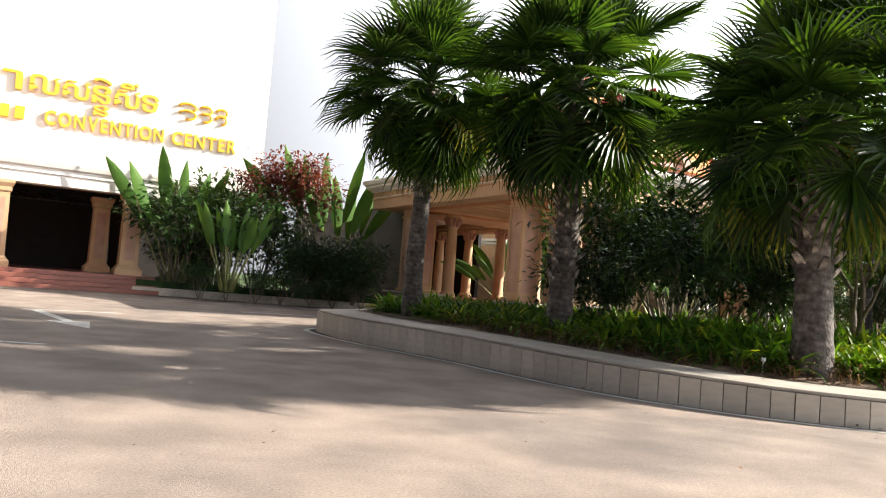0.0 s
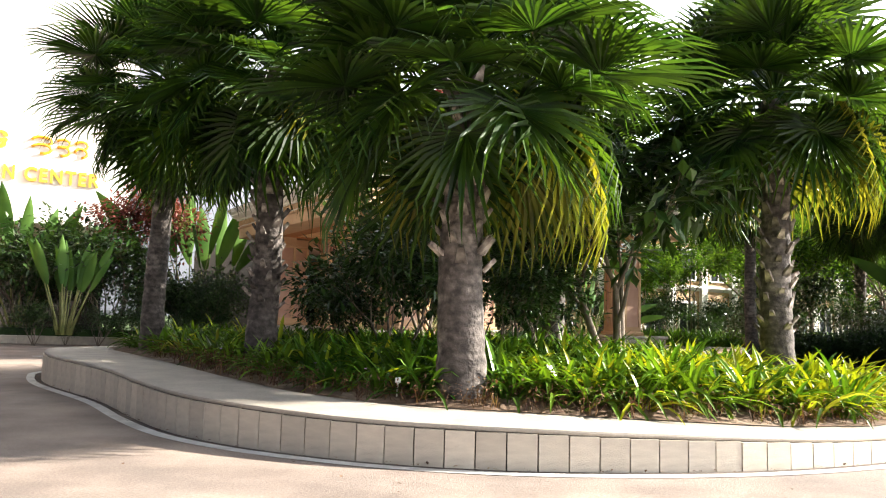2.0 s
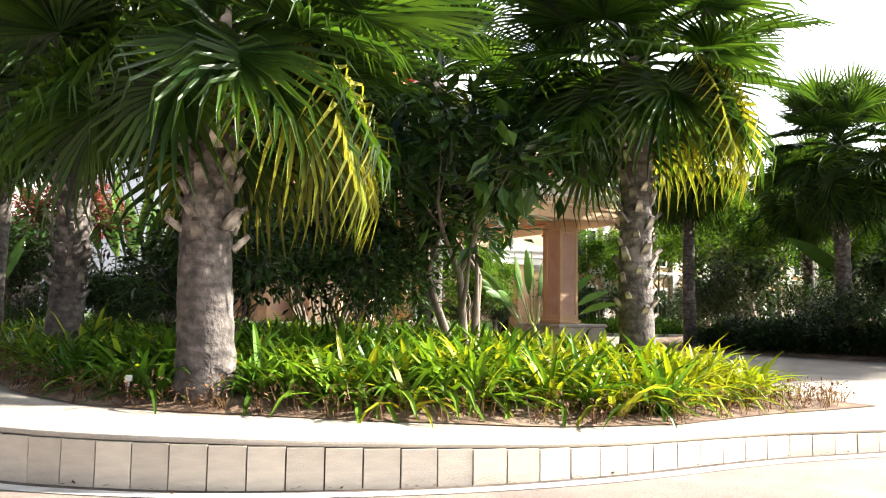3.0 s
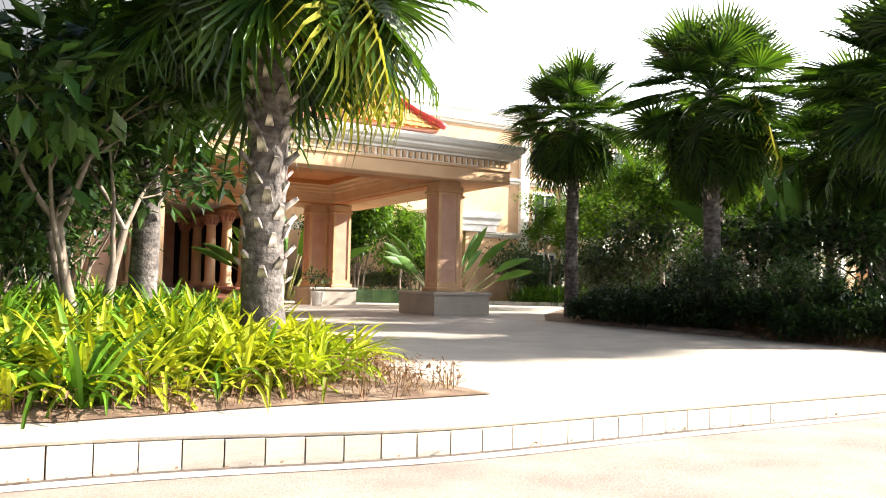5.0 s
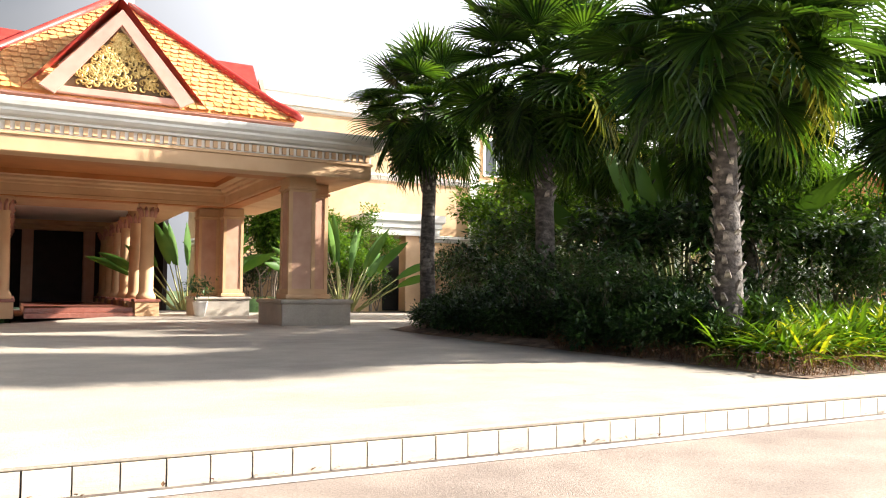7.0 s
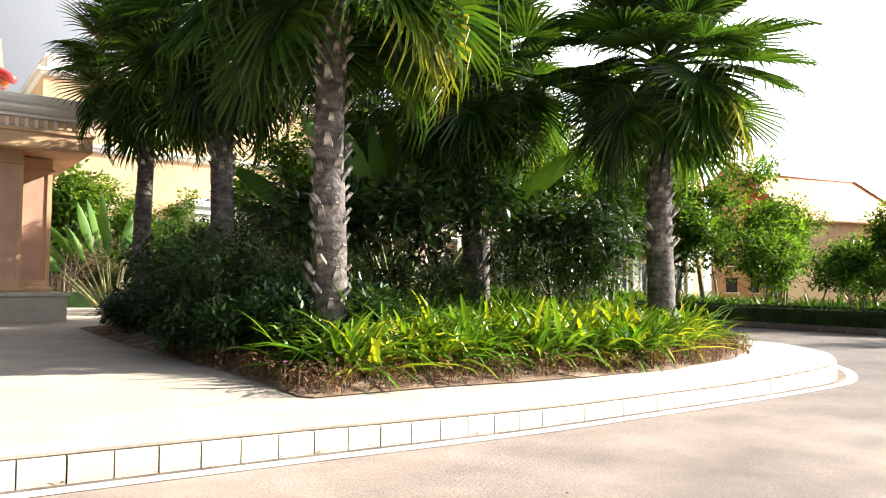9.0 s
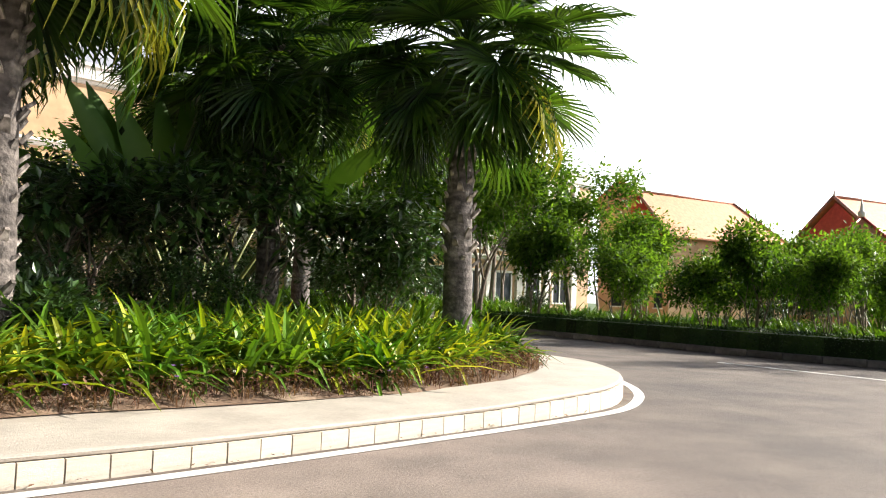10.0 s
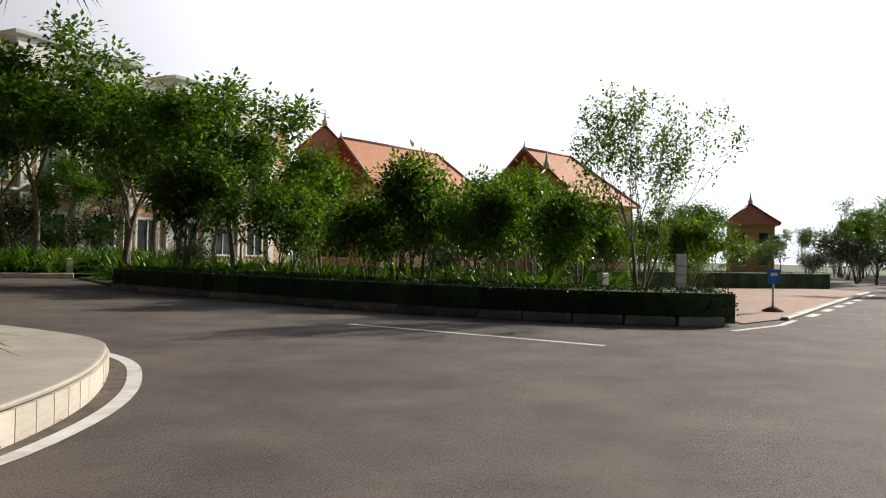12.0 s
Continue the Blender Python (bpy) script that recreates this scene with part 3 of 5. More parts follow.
# attic, hip roof, dormer gables
RU0, RU1, RV0, RV1, RZ = 2.25, 11.25, 21.0, 30.0, 6.15
g = Geo()
g.ring(RU0 + 0.25, RV0 + 0.25, RU1 - 0.25, RV1 - 0.25, [(0.0, 5.5), (0.0, 6.0), (0.22, 6.04), (0.22, 6.12)])
part("attic_wall", g, PINK, portico, "pinkish attic band under the eaves")
APEX = Vector((6.75, 25.5, 10.45))
core = Geo()
eaves = [Vector((RU0, RV0, RZ)), Vector((RU1, RV0, RZ)), Vector((RU1, RV1, RZ)), Vector((RU0, RV1, RZ))]
for a, b in zip(eaves, eaves[1:] + eaves[:1]):
    core.face(a - Vector((0, 0, 0.05)), b - Vector((0, 0, 0.05)), APEX - Vector((0, 0, 0.05)))
core.face(*[e - Vector((0, 0, 0.05)) for e in reversed(eaves)])
roof = part("roof", core, TILE, portico, "orange clay tile hip roof")


def shingle(geo, a, b, top, cols, rows):
    """Courses of clay tiles on a three-cornered slope."""
    nrm = (b - a).cross(top - a).normalized()
    for r in range(rows):
        t0, t1 = r / rows, (r + 1.25) / rows
        l0, r0 = a.lerp(top, t0), b.lerp(top, t0)
        count = max(1, round(cols * (1 - t0)))
        for c in range(count):
            s0, s1 = (c + 0.04) / count, (c + 0.96) / count
            p0, p1 = l0.lerp(r0, s0), l0.lerp(r0, s1)
            up = (top - (a + b) / 2).normalized() * (top - (a + b) / 2).length * (t1 - t0)
            h = nrm * (0.035 + 0.008 * ((c * 7 + r * 3) % 5))
            tipp = (p0 + p1) / 2 - up * 0.12 + h
            geo.face(p0 + h, tipp, p1 + h, p1 + up + nrm * 0.006, p0 + up + nrm * 0.006)


for k, name in ((0, "front"), (1, "side"), (3, "side")):
    g = Geo()
    shingle(g, eaves[k], eaves[(k + 1) % 4], APEX, 38, 24)
    part("roof_tiles", g, TILE, roof, kind="stuff")
for e in eaves:
    g = Geo()
    pts = [e + (APEX - e) * t + Vector((0, 0, 0.07 + (0.10 * (1 - t * 8) if t < 0.12 else 0))) for t in (-0.03, 0.0, 0.06, 0.12, 0.4, 0.7, 1.0)]
    g.tube(pts, [0.10, 0.13, 0.13, 0.12, 0.12, 0.12, 0.12], 8)
    part("hip_ridge", g, RED, roof, "glossy red hip ridge", True)
g = Geo()
g.lathe([(0.5, 10.2), (0.5, 10.55), (0.36, 10.6), (0.36, 10.95), (0.46, 11.0), (0.3, 11.15), (0.2, 11.5), (0.1, 11.9), (0.03, 12.5)], 6.75, 25.5, 12)
part("finial", g, WHITE, roof, "stone finial on the roof's peak", True)


def scrolls(geo, half, h, seed):
    """Carved curls filling a gable's field."""
    r = random.Random(seed)
    for k in range(260):
        z = r.uniform(0.06, 0.9) * h
        x = r.uniform(-1, 1) * half * (1 - z / h) * 0.9
        rad = r.uniform(0.07, 0.15)
        a0 = r.uniform(0, 6.3)
        pts = [(x + rad * (1 - 0.1 * i) * math.cos(a0 + i * 0.75), -0.05, z + rad * (1 - 0.1 * i) * math.sin(a0 + i * 0.75)) for i in range(8)]
        if all(q[2] > 0.02 and abs(q[0]) < half * (1 - q[2] / h) for q in pts):
            geo.tube(pts, [0.035 - 0.003 * i for i in range(8)], 5)


def dormer(angle):
    m = Matrix.Translation((6.75 - (0.35 if angle == 0 else 0.0), 25.5, 0)) @ Matrix.Rotation(angle, 4, 'Z')
    front = -4.75
    half, z0, h = 1.88, 6.34, 2.25
    top = thing_part("dormer", m)
    g = Geo()
    g.face((-half * 0.8, front + 0.25, z0), (half * 0.8, front + 0.25, z0), (0, front + 0.25, z0 + h * 0.8))
    part("tympanum", g, MAROON, top, "dark gable field")
    g = Geo()
    scrolls(g, half * 0.78, h * 0.76, 3)
    o = part("carving", g, GOLD, top, "gold carved scrollwork", True)
    o.location = (0, front + 0.24, z0)
    for dy, grow, wide in ((0.0, 1.0, 0.30), (1.25, 1.15, 0.28)):
        for s in (-1, 1):
            g = Geo()
            e = Vector((s * half * grow, 0, z0 - 0.05))
            t = Vector((0, 0, z0 + h * grow * 0.97))
            dirn = (t - e).normalized()
            nin = Vector((-dirn.z * s, 0, dirn.x * s)) * -1
            if nin.z > 0:
                nin = -nin
            for y0, y1 in ((front + dy, front + dy + 0.16),):
                ring = [e, t, Vector((0, 0, t.z - wide * 1.35)), e + nin * wide + Vector((-s * 0.12, 0, 0))]
                lo = [Vector((p.x, y0, p.z)) for p in ring]
                hi = [Vector((p.x, y1, p.z)) for p in ring]
                g.face(*lo)
                g.face(*reversed(hi))
                for i in range(4):
                    g.face(lo[i], hi[i], hi[(i + 1) % 4], lo[(i + 1) % 4])
            part("bargeboard", g, PINK, top, "pinkish bargeboard")
    for s in (-1, 1):
        g = Geo()
        zt, ze = z0 + h * 1.24, z0
        g.face((s * half * 1.2, front + 0.35, ze - 0.08), (0, front + 0.35, zt - 0.16), (0, -0.6, zt - 0.16), (s * half * 1.2, -1.2, ze - 0.08))
        part("dormer_slope", g, RED, top, "red tiled dormer slope")
    g = Geo()
    g.box(-half * 0.85, front + 0.1, z0 - 0.18, half * 0.85, front + 0.3, z0, 0.02)
    part("gable_sill", g, PINK, top)


def thing_part(name, m):
    ob = new(name)
    ob.parent = portico
    ob.matrix_basis = m
    return ob


for k in (0, 1, 3):
    dormer(k * math.pi / 2)

# colonnade, steps and hall behind the portico
hall = thing("entrance_hall", "shaded entrance hall with round columns and red granite steps", "building", m=TURN)
for k in range(2):
    g = Geo()
    g.box(4.5, 29.6 + 0.34 * k, 0.15 + 0.18 * k, 8.05, 46.2, 0.33 + 0.18 * k, 0.012)
    part("step", g, GRANITE, hall, "polished red granite step")


def round_column(u, v, z0, z1, parent, r=0.3):
    g = Geo()
    prof = [(r * 1.35, z0), (r * 1.35, z0 + 0.1), (r * 1.28, z0 + 0.16), (r * 1.12, z0 + 0.2), (r * 1.05, z0 + 0.26)]
    prof += [(r * (1.0 - 0.14 * t * t), z0 + 0.3 + (z1 - z0 - 0.9) * t) for t in (0, 0.3, 0.6, 0.85, 1.0)]
    prof += [(r * 0.98, z1 - 0.56), (r * 0.92, z1 - 0.5), (r * 1.0, z1 - 0.3), (r * 1.3, z1 - 0.1), (r * 1.3, z1)]
    g.lathe(prof, u, v, 28)
    col = part("round_column", g, CREAM, parent, "cream round column", True)
    g = Geo()
    for k in range(10):
        a = 2 * math.pi * k / 10
        c, s = math.cos(a), math.sin(a)
        g.tube([(u + c * r * 0.95, v + s * r * 0.95, z1 - 0.5), (u + c * r * 1.12, v + s * r * 1.12, z1 - 0.3), (u + c * r * 1.5, v + s * r * 1.5, z1 - 0.16), (u + c * r * 1.45, v + s * r * 1.45, z1 - 0.26)], [0.06, 0.07, 0.05, 0.02], 5)
    part("capital_leaves", g, PINK, col, "carved leaves of the capital", True)


for side_u in (3.75, 8.5):
    for k in range(6):
        v = 30.0 + k * 3.0
        g = Geo()
        g.box(side_u - 0.42, v - 0.42, 0.15, side_u + 0.42, v + 0.42, 0.72, 0.02)
        ped = part("column_pedestal", g, CREAM, hall, "cream column pedestal")
        g = Geo()
        g.box(side_u - 0.46, v - 0.46, 0.72, side_u + 0.46, v + 0.46, 0.82, 0.015)
        part("pedestal_cap", g, GRANITE, ped, "red granite pedestal cap")
        round_column(side_u, v, 0.82, 4.4, hall, 0.26)
    g = Geo()
    g.box(side_u - 0.3, 30.45, 0.15, side_u + 0.3, 46.2, 0.70, 0.01)
    part("column_wall", g, GRANITE, hall, "low red granite wall between the columns")
g = Geo()
g.ring(2.8, 31.6, 10.2, 46.2, [(0.0, 4.38), (-0.9, 4.36), (-0.9, 4.44), (-0.98, 4.46), (-0.98, 4.6), (-1.2, 4.64), (-1.2, 4.86)])
part("hall_cornice", g, CREAM, hall, "cream stepped cornice of the hall ceiling")
g = Geo()
g.box(2.6, 31.5, 4.86, 10.4, 46.4, 5.0)
part("hall_ceiling", g, WHITE, hall, "white hall ceiling")
# hall end and side walls: the hall's shade is in their near-black colour
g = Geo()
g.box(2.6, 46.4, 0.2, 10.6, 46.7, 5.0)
part("hall_end_wall", g, INTERIOR_SHADE, hall, "glazed end of the hall with shade painted near-black")
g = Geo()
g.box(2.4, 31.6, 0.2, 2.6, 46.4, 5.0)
part("hall_side_wall", g, INTERIOR_SHADE, hall, "side wall of the hall with shade painted near-black")
# shorter near-black wall, which also keeps sun off the hall's end
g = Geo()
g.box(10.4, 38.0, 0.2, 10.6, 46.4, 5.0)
part("hall_side_wall", g, INTERIOR_SHADE, hall, "side wall of the hall with shade painted near-black")
for u in (4.7, 7.7):
    g = Geo()
    g.box(u - 0.2, 45.6, 0.5, u + 0.35, 46.39, 4.4, 0.03)
    part("door_jamb", g, PANEL, hall, "stone jamb of the hall door")

# ---- main hotel building ----
hotel = thing("hotel_building", "cream three-storey hotel building with pilasters and cornices", "building", m=TURN)
g = Geo()
g.box(15.0, 42.4, -0.1, 70.0, 56.0, 12.0)
part("wall", g, CREAM, hotel, "cream rendered wall")
for z in (4.55, 8.3, 12.0):
    g = Geo()
    g.ring(15.0, 42.4, 70.0, 56.0, [(0.0, z - 0.25), (0.1, z - 0.2), (0.14, z - 0.05), (0.3, z), (0.3, z + 0.14), (0.0, z + 0.2)])
    part("cornice", g, WHITE, hotel, "white moulded string course")
g = Geo()
g.ring(15.2, 42.6, 69.8, 55.8, [(0.0, 12.15), (0.0, 12.8), (0.12, 12.84), (0.12, 13.0), (-0.4, 13.0)])
part("parapet", g, WHITE, hotel)
for k in range(11):
    u = 30.5 + 3.7 * k
    g = Geo()
    g.box(u - 0.35, 42.1, 0, u + 0.35, 42.41, 11.8, 0.03)
    part("pilaster", g, WHITE, hotel)
    if k < 10:
        for z in (1.0, 5.2, 9.0):
            g = Geo()
            g.box(u + 0.95, 42.34, z, u + 2.75, 42.5, z + 2.3)
            win = part("window", g, GLASS, hotel, "dark glazed window")
            g = Geo()
            for a, b, c, e in ((u + 0.8, z - 0.12, u + 2.9, z), (u + 0.8, z + 2.3, u + 2.9, z + 2.5), (u + 0.8, z, u + 0.95, z + 2.3), (u + 2.75, z, u + 2.9, z + 2.3), (u + 1.81, z, u + 1.89, z + 2.3)):
                g.box(a, 42.26, b, c, 42.38, e, 0.01)
            part("window_frame", g, WHITE, win)
for u in (46.0, 51.5, 58.0):
    g = Geo()
    g.box(u - 1.6, 41.9, 12.0, u + 1.6, 45.0, 13.6)
    tower = part("roof_pavilion", g, WHITE, hotel)
    g = Geo()
    g.ring(u - 1.6, 41.9, u + 1.6, 45.0, [(0.0, 13.4), (0.25, 13.55), (0.3, 13.75), (0.0, 13.85)])
    part("cornice", g, WHITE, tower)
# side entrance canopy
canopy = thing("side_canopy", "white moulded side entrance canopy on a cream column", "canopy", m=TURN)
g = Geo()
g.ring(22.2, 40.0, 26.7, 42.3, [(-1.0, 4.5), (0.0, 4.5), (0.0, 4.9), (0.12, 4.95), (0.12, 5.2), (0.28, 5.35), (0.28, 5.75), (-1.0, 5.8)])
part("canopy_cornice", g, WHITE, canopy)
pier = Geo()
pier.box(24.5, 40.2, 0.0, 25.4, 41.1, 4.6, 0.03)
part("canopy_column", pier, CREAM, canopy)
# the doorway's shade as a near-black slab
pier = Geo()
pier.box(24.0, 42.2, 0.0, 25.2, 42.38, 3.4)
part("doorway", pier, INTERIOR_SHADE, canopy, "doorway with its shade painted near-black")

# ---- convention hall ----
cc = thing("convention_hall", "white convention hall with a columned porch and gold sign", "building", m=TURN)
g = Geo()
g.box(-34.0, 37.0, 4.9, -2.8, 52.0, 15.0)
part("upper_wall", g, WHITE, cc, "bright white rendered upper wall")
# porch shade is painted into the rear wall's near-black colour
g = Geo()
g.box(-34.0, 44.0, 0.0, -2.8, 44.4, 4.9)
part("rear_wall", g, INTERIOR_SHADE, cc, "rear wall of the porch with shade painted near-black")
# added wall: blocks low sun from the porch, its colour near-black for shade
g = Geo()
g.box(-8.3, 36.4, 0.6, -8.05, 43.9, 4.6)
part("side_wall", g, INTERIOR_SHADE, cc, "added near-black wall blocking sun at the porch's end")
# porch ceiling: same painted bounce colour
g = Geo()
g.box(-34.0, 35.0, 4.6, -8.2, 44.0, 4.9)
part("porch_ceiling", g, BOUNCE_OCHRE, cc)
g = Geo()
g.ring(-34.0, 34.6, -7.6, 44.0, [(-0.8, 3.95), (0.0, 3.95), (0.0, 4.35), (0.06, 4.38), (0.06, 4.55), (0.16, 4.62), (0.2, 4.78), (0.2, 4.92), (-0.4, 4.98)])
part("porch_beam", g, WHITE, cc, "white moulded porch beam")
for k in range(4):
    g = Geo()
    g.box(-34.0, 32.9 + 0.34 * k, 0.0 + 0.17 * k, -7.7, 44.0, 0.17 + 0.17 * k, 0.012)
    part("step", g, GRANITE, cc, "red granite step")


def porch_column(u, v):
    g = Geo()
    for i, (w, z) in enumerate(((0.52, 0.68), (0.52, 0.9), (0.44, 0.98), (0.36, 1.1), (0.33, 3.5), (0.38, 3.55), (0.38, 3.7), (0.46, 3.85), (0.46, 3.97))):
        g.v += [(u - w, v - w, z), (u + w, v - w, z), (u + w, v + w, z), (u - w, v + w, z)]
        if i:
            n = len(g.v) - 8
            g.f += [(n + a, n + (a + 1) % 4, n + 4 + (a + 1) % 4, n + 4 + a) for a in range(4)]
    col = part("porch_column", g, CREAM, cc, "cream square porch column")
    g = Geo()
    g.box(u - 0.2, v - 0.37, 1.3, u + 0.2, v - 0.33, 3.3, 0.01)
    part("column_panel", g, PANEL, col)


for u in (-8.65, -13.4, -18.2, -23.0):
    porch_column(u, 35.0)
for u in (-9.4, -15.4, -18.4):
    porch_column(u, 38.6)


def letters(word, u, z, size, width, v=36.93):
    """Raised capital letters set one by one along the wall."""
    made = []
    for ch in word:
        cu = bpy.data.curves.new("letter", 'FONT')
        cu.body, cu.size, cu.extrude, cu.offset = ch, size, 0.05, 0.02
        tmp = new("letter", cu)
        me = bpy.data.meshes.new_from_object(tmp.evaluated_get(bpy.context.evaluated_depsgraph_get()))
        bpy.data.objects.remove(tmp)
        xs = [w.co.x for w in me.vertices]
        me.materials.clear()
        me.materials.append(GOLD_SIGN)
        o = part("letter", me, None, sign)
        made.append((o, min(xs), max(xs)))
    total = sum(b - a for _, a, b in made) + size * 0.15 * (len(made) - 1)
    k = width / total
    for o, a, b in made:
        o.matrix_basis = Matrix.Translation((u - a * k, v, z)) @ Matrix.Rotation(math.pi / 2, 4, 'X') @ Matrix.Diagonal((k, 1, 1, 1))
        u += (b - a + size * 0.15) * k


sign = thing("hall_sign", "gold raised lettering on the white hall wall", "sign", m=TURN)
letters("CONVENTION", -12.11, 6.64, 0.82, 4.72)
letters("CENTER", -7.03, 6.64, 0.82, 2.88)
for u, w in ((-14.4, 0.5), (-13.72, 0.38), (-13.2, 0.42)):
    g = Geo()
    g.box(u, 36.88, 6.66, u + w * 0.85, 36.98, 7.2, 0.03)
    part("bar", g, GOLD_SIGN, sign)


def script(ch, u, z, width, height, v=36.93):
    """One raised character of the upper line, fitted to its width and height; (u, z) is its lower corner."""
    cu = bpy.data.curves.new("letter", 'FONT')
    cu.body, cu.size, cu.extrude, cu.offset = ch, 1.0, 0.05, 0.012
    tmp = new("letter", cu)
    me = bpy.data.meshes.new_from_object(tmp.evaluated_get(bpy.context.evaluated_depsgraph_get()))
    bpy.data.objects.remove(tmp)
    xs, ys = [w.co.x for w in me.vertices], [w.co.y for w in me.vertices]
    me.materials.clear()
    me.materials.append(GOLD_SIGN)
    ku, kz_ = width / (max(xs) - min(xs)), height / (max(ys) - min(ys))
    o = part("letter", me, None, sign)
    o.matrix_basis = Matrix.Translation((u - min(xs) * ku, v, z - min(ys) * kz_)) @ Matrix.Rotation(math.pi / 2, 4, 'X') @ Matrix.Diagonal((ku, kz_, 1, 1))


script("\u179f", -15.0, 7.86, 1.05, 0.76)
script("\u17b6", -13.75, 7.86, 0.72, 0.76)
script("\u179b", -12.78, 7.86, 1.1, 0.76)
script("\u179f", -11.55, 7.86, 1.02, 0.76)
script("\u1793", -10.42, 7.86, 0.74, 0.76)
script("\u17b7", -10.42, 8.70, 0.72, 0.26)
script("\u1793", -10.32, 7.34, 0.6, 0.44)
script("\u179f", -9.55, 7.86, 1.02, 0.76)
script("\u17b8", -9.35, 8.70, 0.72, 0.28)
script("\u1791", -8.45, 7.86, 0.72, 0.76)
# the name at the line's end: plain curled strokes
rs = random.Random(12)
for u, w in ((-6.85, 0.75), (-5.95, 0.55), (-5.2, 0.5)):
    g = Geo()
    for lo, r0 in ((0.18, 0.20), (0.52, 0.18)):
        a0, turn = rs.uniform(2.4, 3.4), rs.uniform(3.8, 5.0)
        pts = [(u + w / 2 + w * 0.5 * math.cos(a0 - turn * i / 8), 36.92, 7.86 + lo + r0 * math.sin(a0 - turn * i / 8)) for i in range(9)]
        g.tube(pts, [0.06] * 9, 5)
    part("script_stroke", g, GOLD_SIGN, sign, smooth=True)

# ---- palms ----
def frond_mesh(name, seed, petiole, fan, bend, hang, material, count=36):
    """A fan leaf: curved stalk along +x, then pleated segments round its tip. bend: how far the fan tips down; hang: how far its ends droop."""
    r = random.Random(seed)
    g = Geo()
    pts = [Vector((petiole * t, 0, 0.10 * petiole * math.sin(t * 2.2) - 0.22 * petiole * t * t)) for t in (0, 0.25, 0.5, 0.75, 1.0)]
    g.tube(pts, [0.035, 0.024, 0.018, 0.015, 0.012], 5)
    hub = pts[-1]
    fwd = Vector((math.cos(bend), 0, -math.sin(bend)))
    upv = Vector((math.sin(bend), 0, math.cos(bend)))
    sidev = Vector((0, 1, 0))
    for k in range(count):
        a = radians(-148 + 296 * (k + 0.5) / count)
        ln = fan * (0.72 + 0.28 * math.cos(a * 0.6)) * r.uniform(0.9, 1.06)
        d = fwd * math.cos(a) + sidev * math.sin(a)
        cone = upv * (0.16 * abs(math.sin(a)) + 0.05)
        q = sidev * math.cos(a) - fwd * math.sin(a)
        w = ln * 0.42 * radians(296) / count * 0.56
        m = hub + (d + cone) * (ln * 0.42)
        s = r.uniform(0.6, 1.3) * hang
        m2 = hub + (d + cone * 0.7) * (ln * 0.76) - Vector((0, 0, ln * 0.10 * s)) + q * (w * r.uniform(-0.5, 0.5))
        tip = hub + (d * (1 - 0.25 * s)) * ln - Vector((0, 0, ln * 0.42 * s))
        n0 = len(g.v)
        for p in (hub, m + q * w + upv * 0.008, m - upv * 0.012, m - q * w + upv * 0.008, m2 + q * w * 0.42, m2 - upv * 0.016, m2 - q * w * 0.42, tip):
            g.v.append(tuple(p))
        g.f += [(n0, n0 + 2, n0 + 1), (n0, n0 + 3, n0 + 2), (n0 + 1, n0 + 2, n0 + 5, n0 + 4), (n0 + 2, n0 + 3, n0 + 6, n0 + 5), (n0 + 4, n0 + 5, n0 + 7), (n0 + 5, n0 + 6, n0 + 7)]
    return g.mesh(name, material)


FRONDS = {
    "young": [frond_mesh("frond", 1, 0.95, 1.05, 0.05, 0.06, FROND), frond_mesh("frond", 2, 0.85, 1.0, 0.12, 0.1, FROND)],
    "mid": [frond_mesh("frond", 3, 1.15, 1.1, 0.22, 0.18, FROND), frond_mesh("frond", 4, 1.05, 1.08, 0.35, 0.32, FROND)],
    "old": [frond_mesh("frond", 5, 1.05, 1.1, 0.6, 0.45, FROND), frond_mesh("frond", 6, 0.95, 1.05, 0.8, 0.55, FROND)],
    # "dry": a drooping frond with sunlight painted into its colour
    "dry": [frond_mesh("frond", 7, 0.95, 1.05, 0.95, 0.8, FROND_SUNLIT)],
}
boot = Geo()
boot.v += [(-0.075, 0, 0), (0.075, 0, 0), (0.03, 0.10, 0.20), (-0.03, 0.10, 0.20), (-0.075, 0.05, -0.03), (0.075, 0.05, -0.03), (0.035, 0.145, 0.17), (-0.035, 0.145, 0.17)]
boot.f += [(0, 1, 2, 3), (4, 7, 6, 5), (0, 3, 7, 4), (1, 5, 6, 2), (3, 2, 6, 7), (0, 4, 5, 1)]
BOOT_MESH = boot.mesh("leaf_base", BOOT)


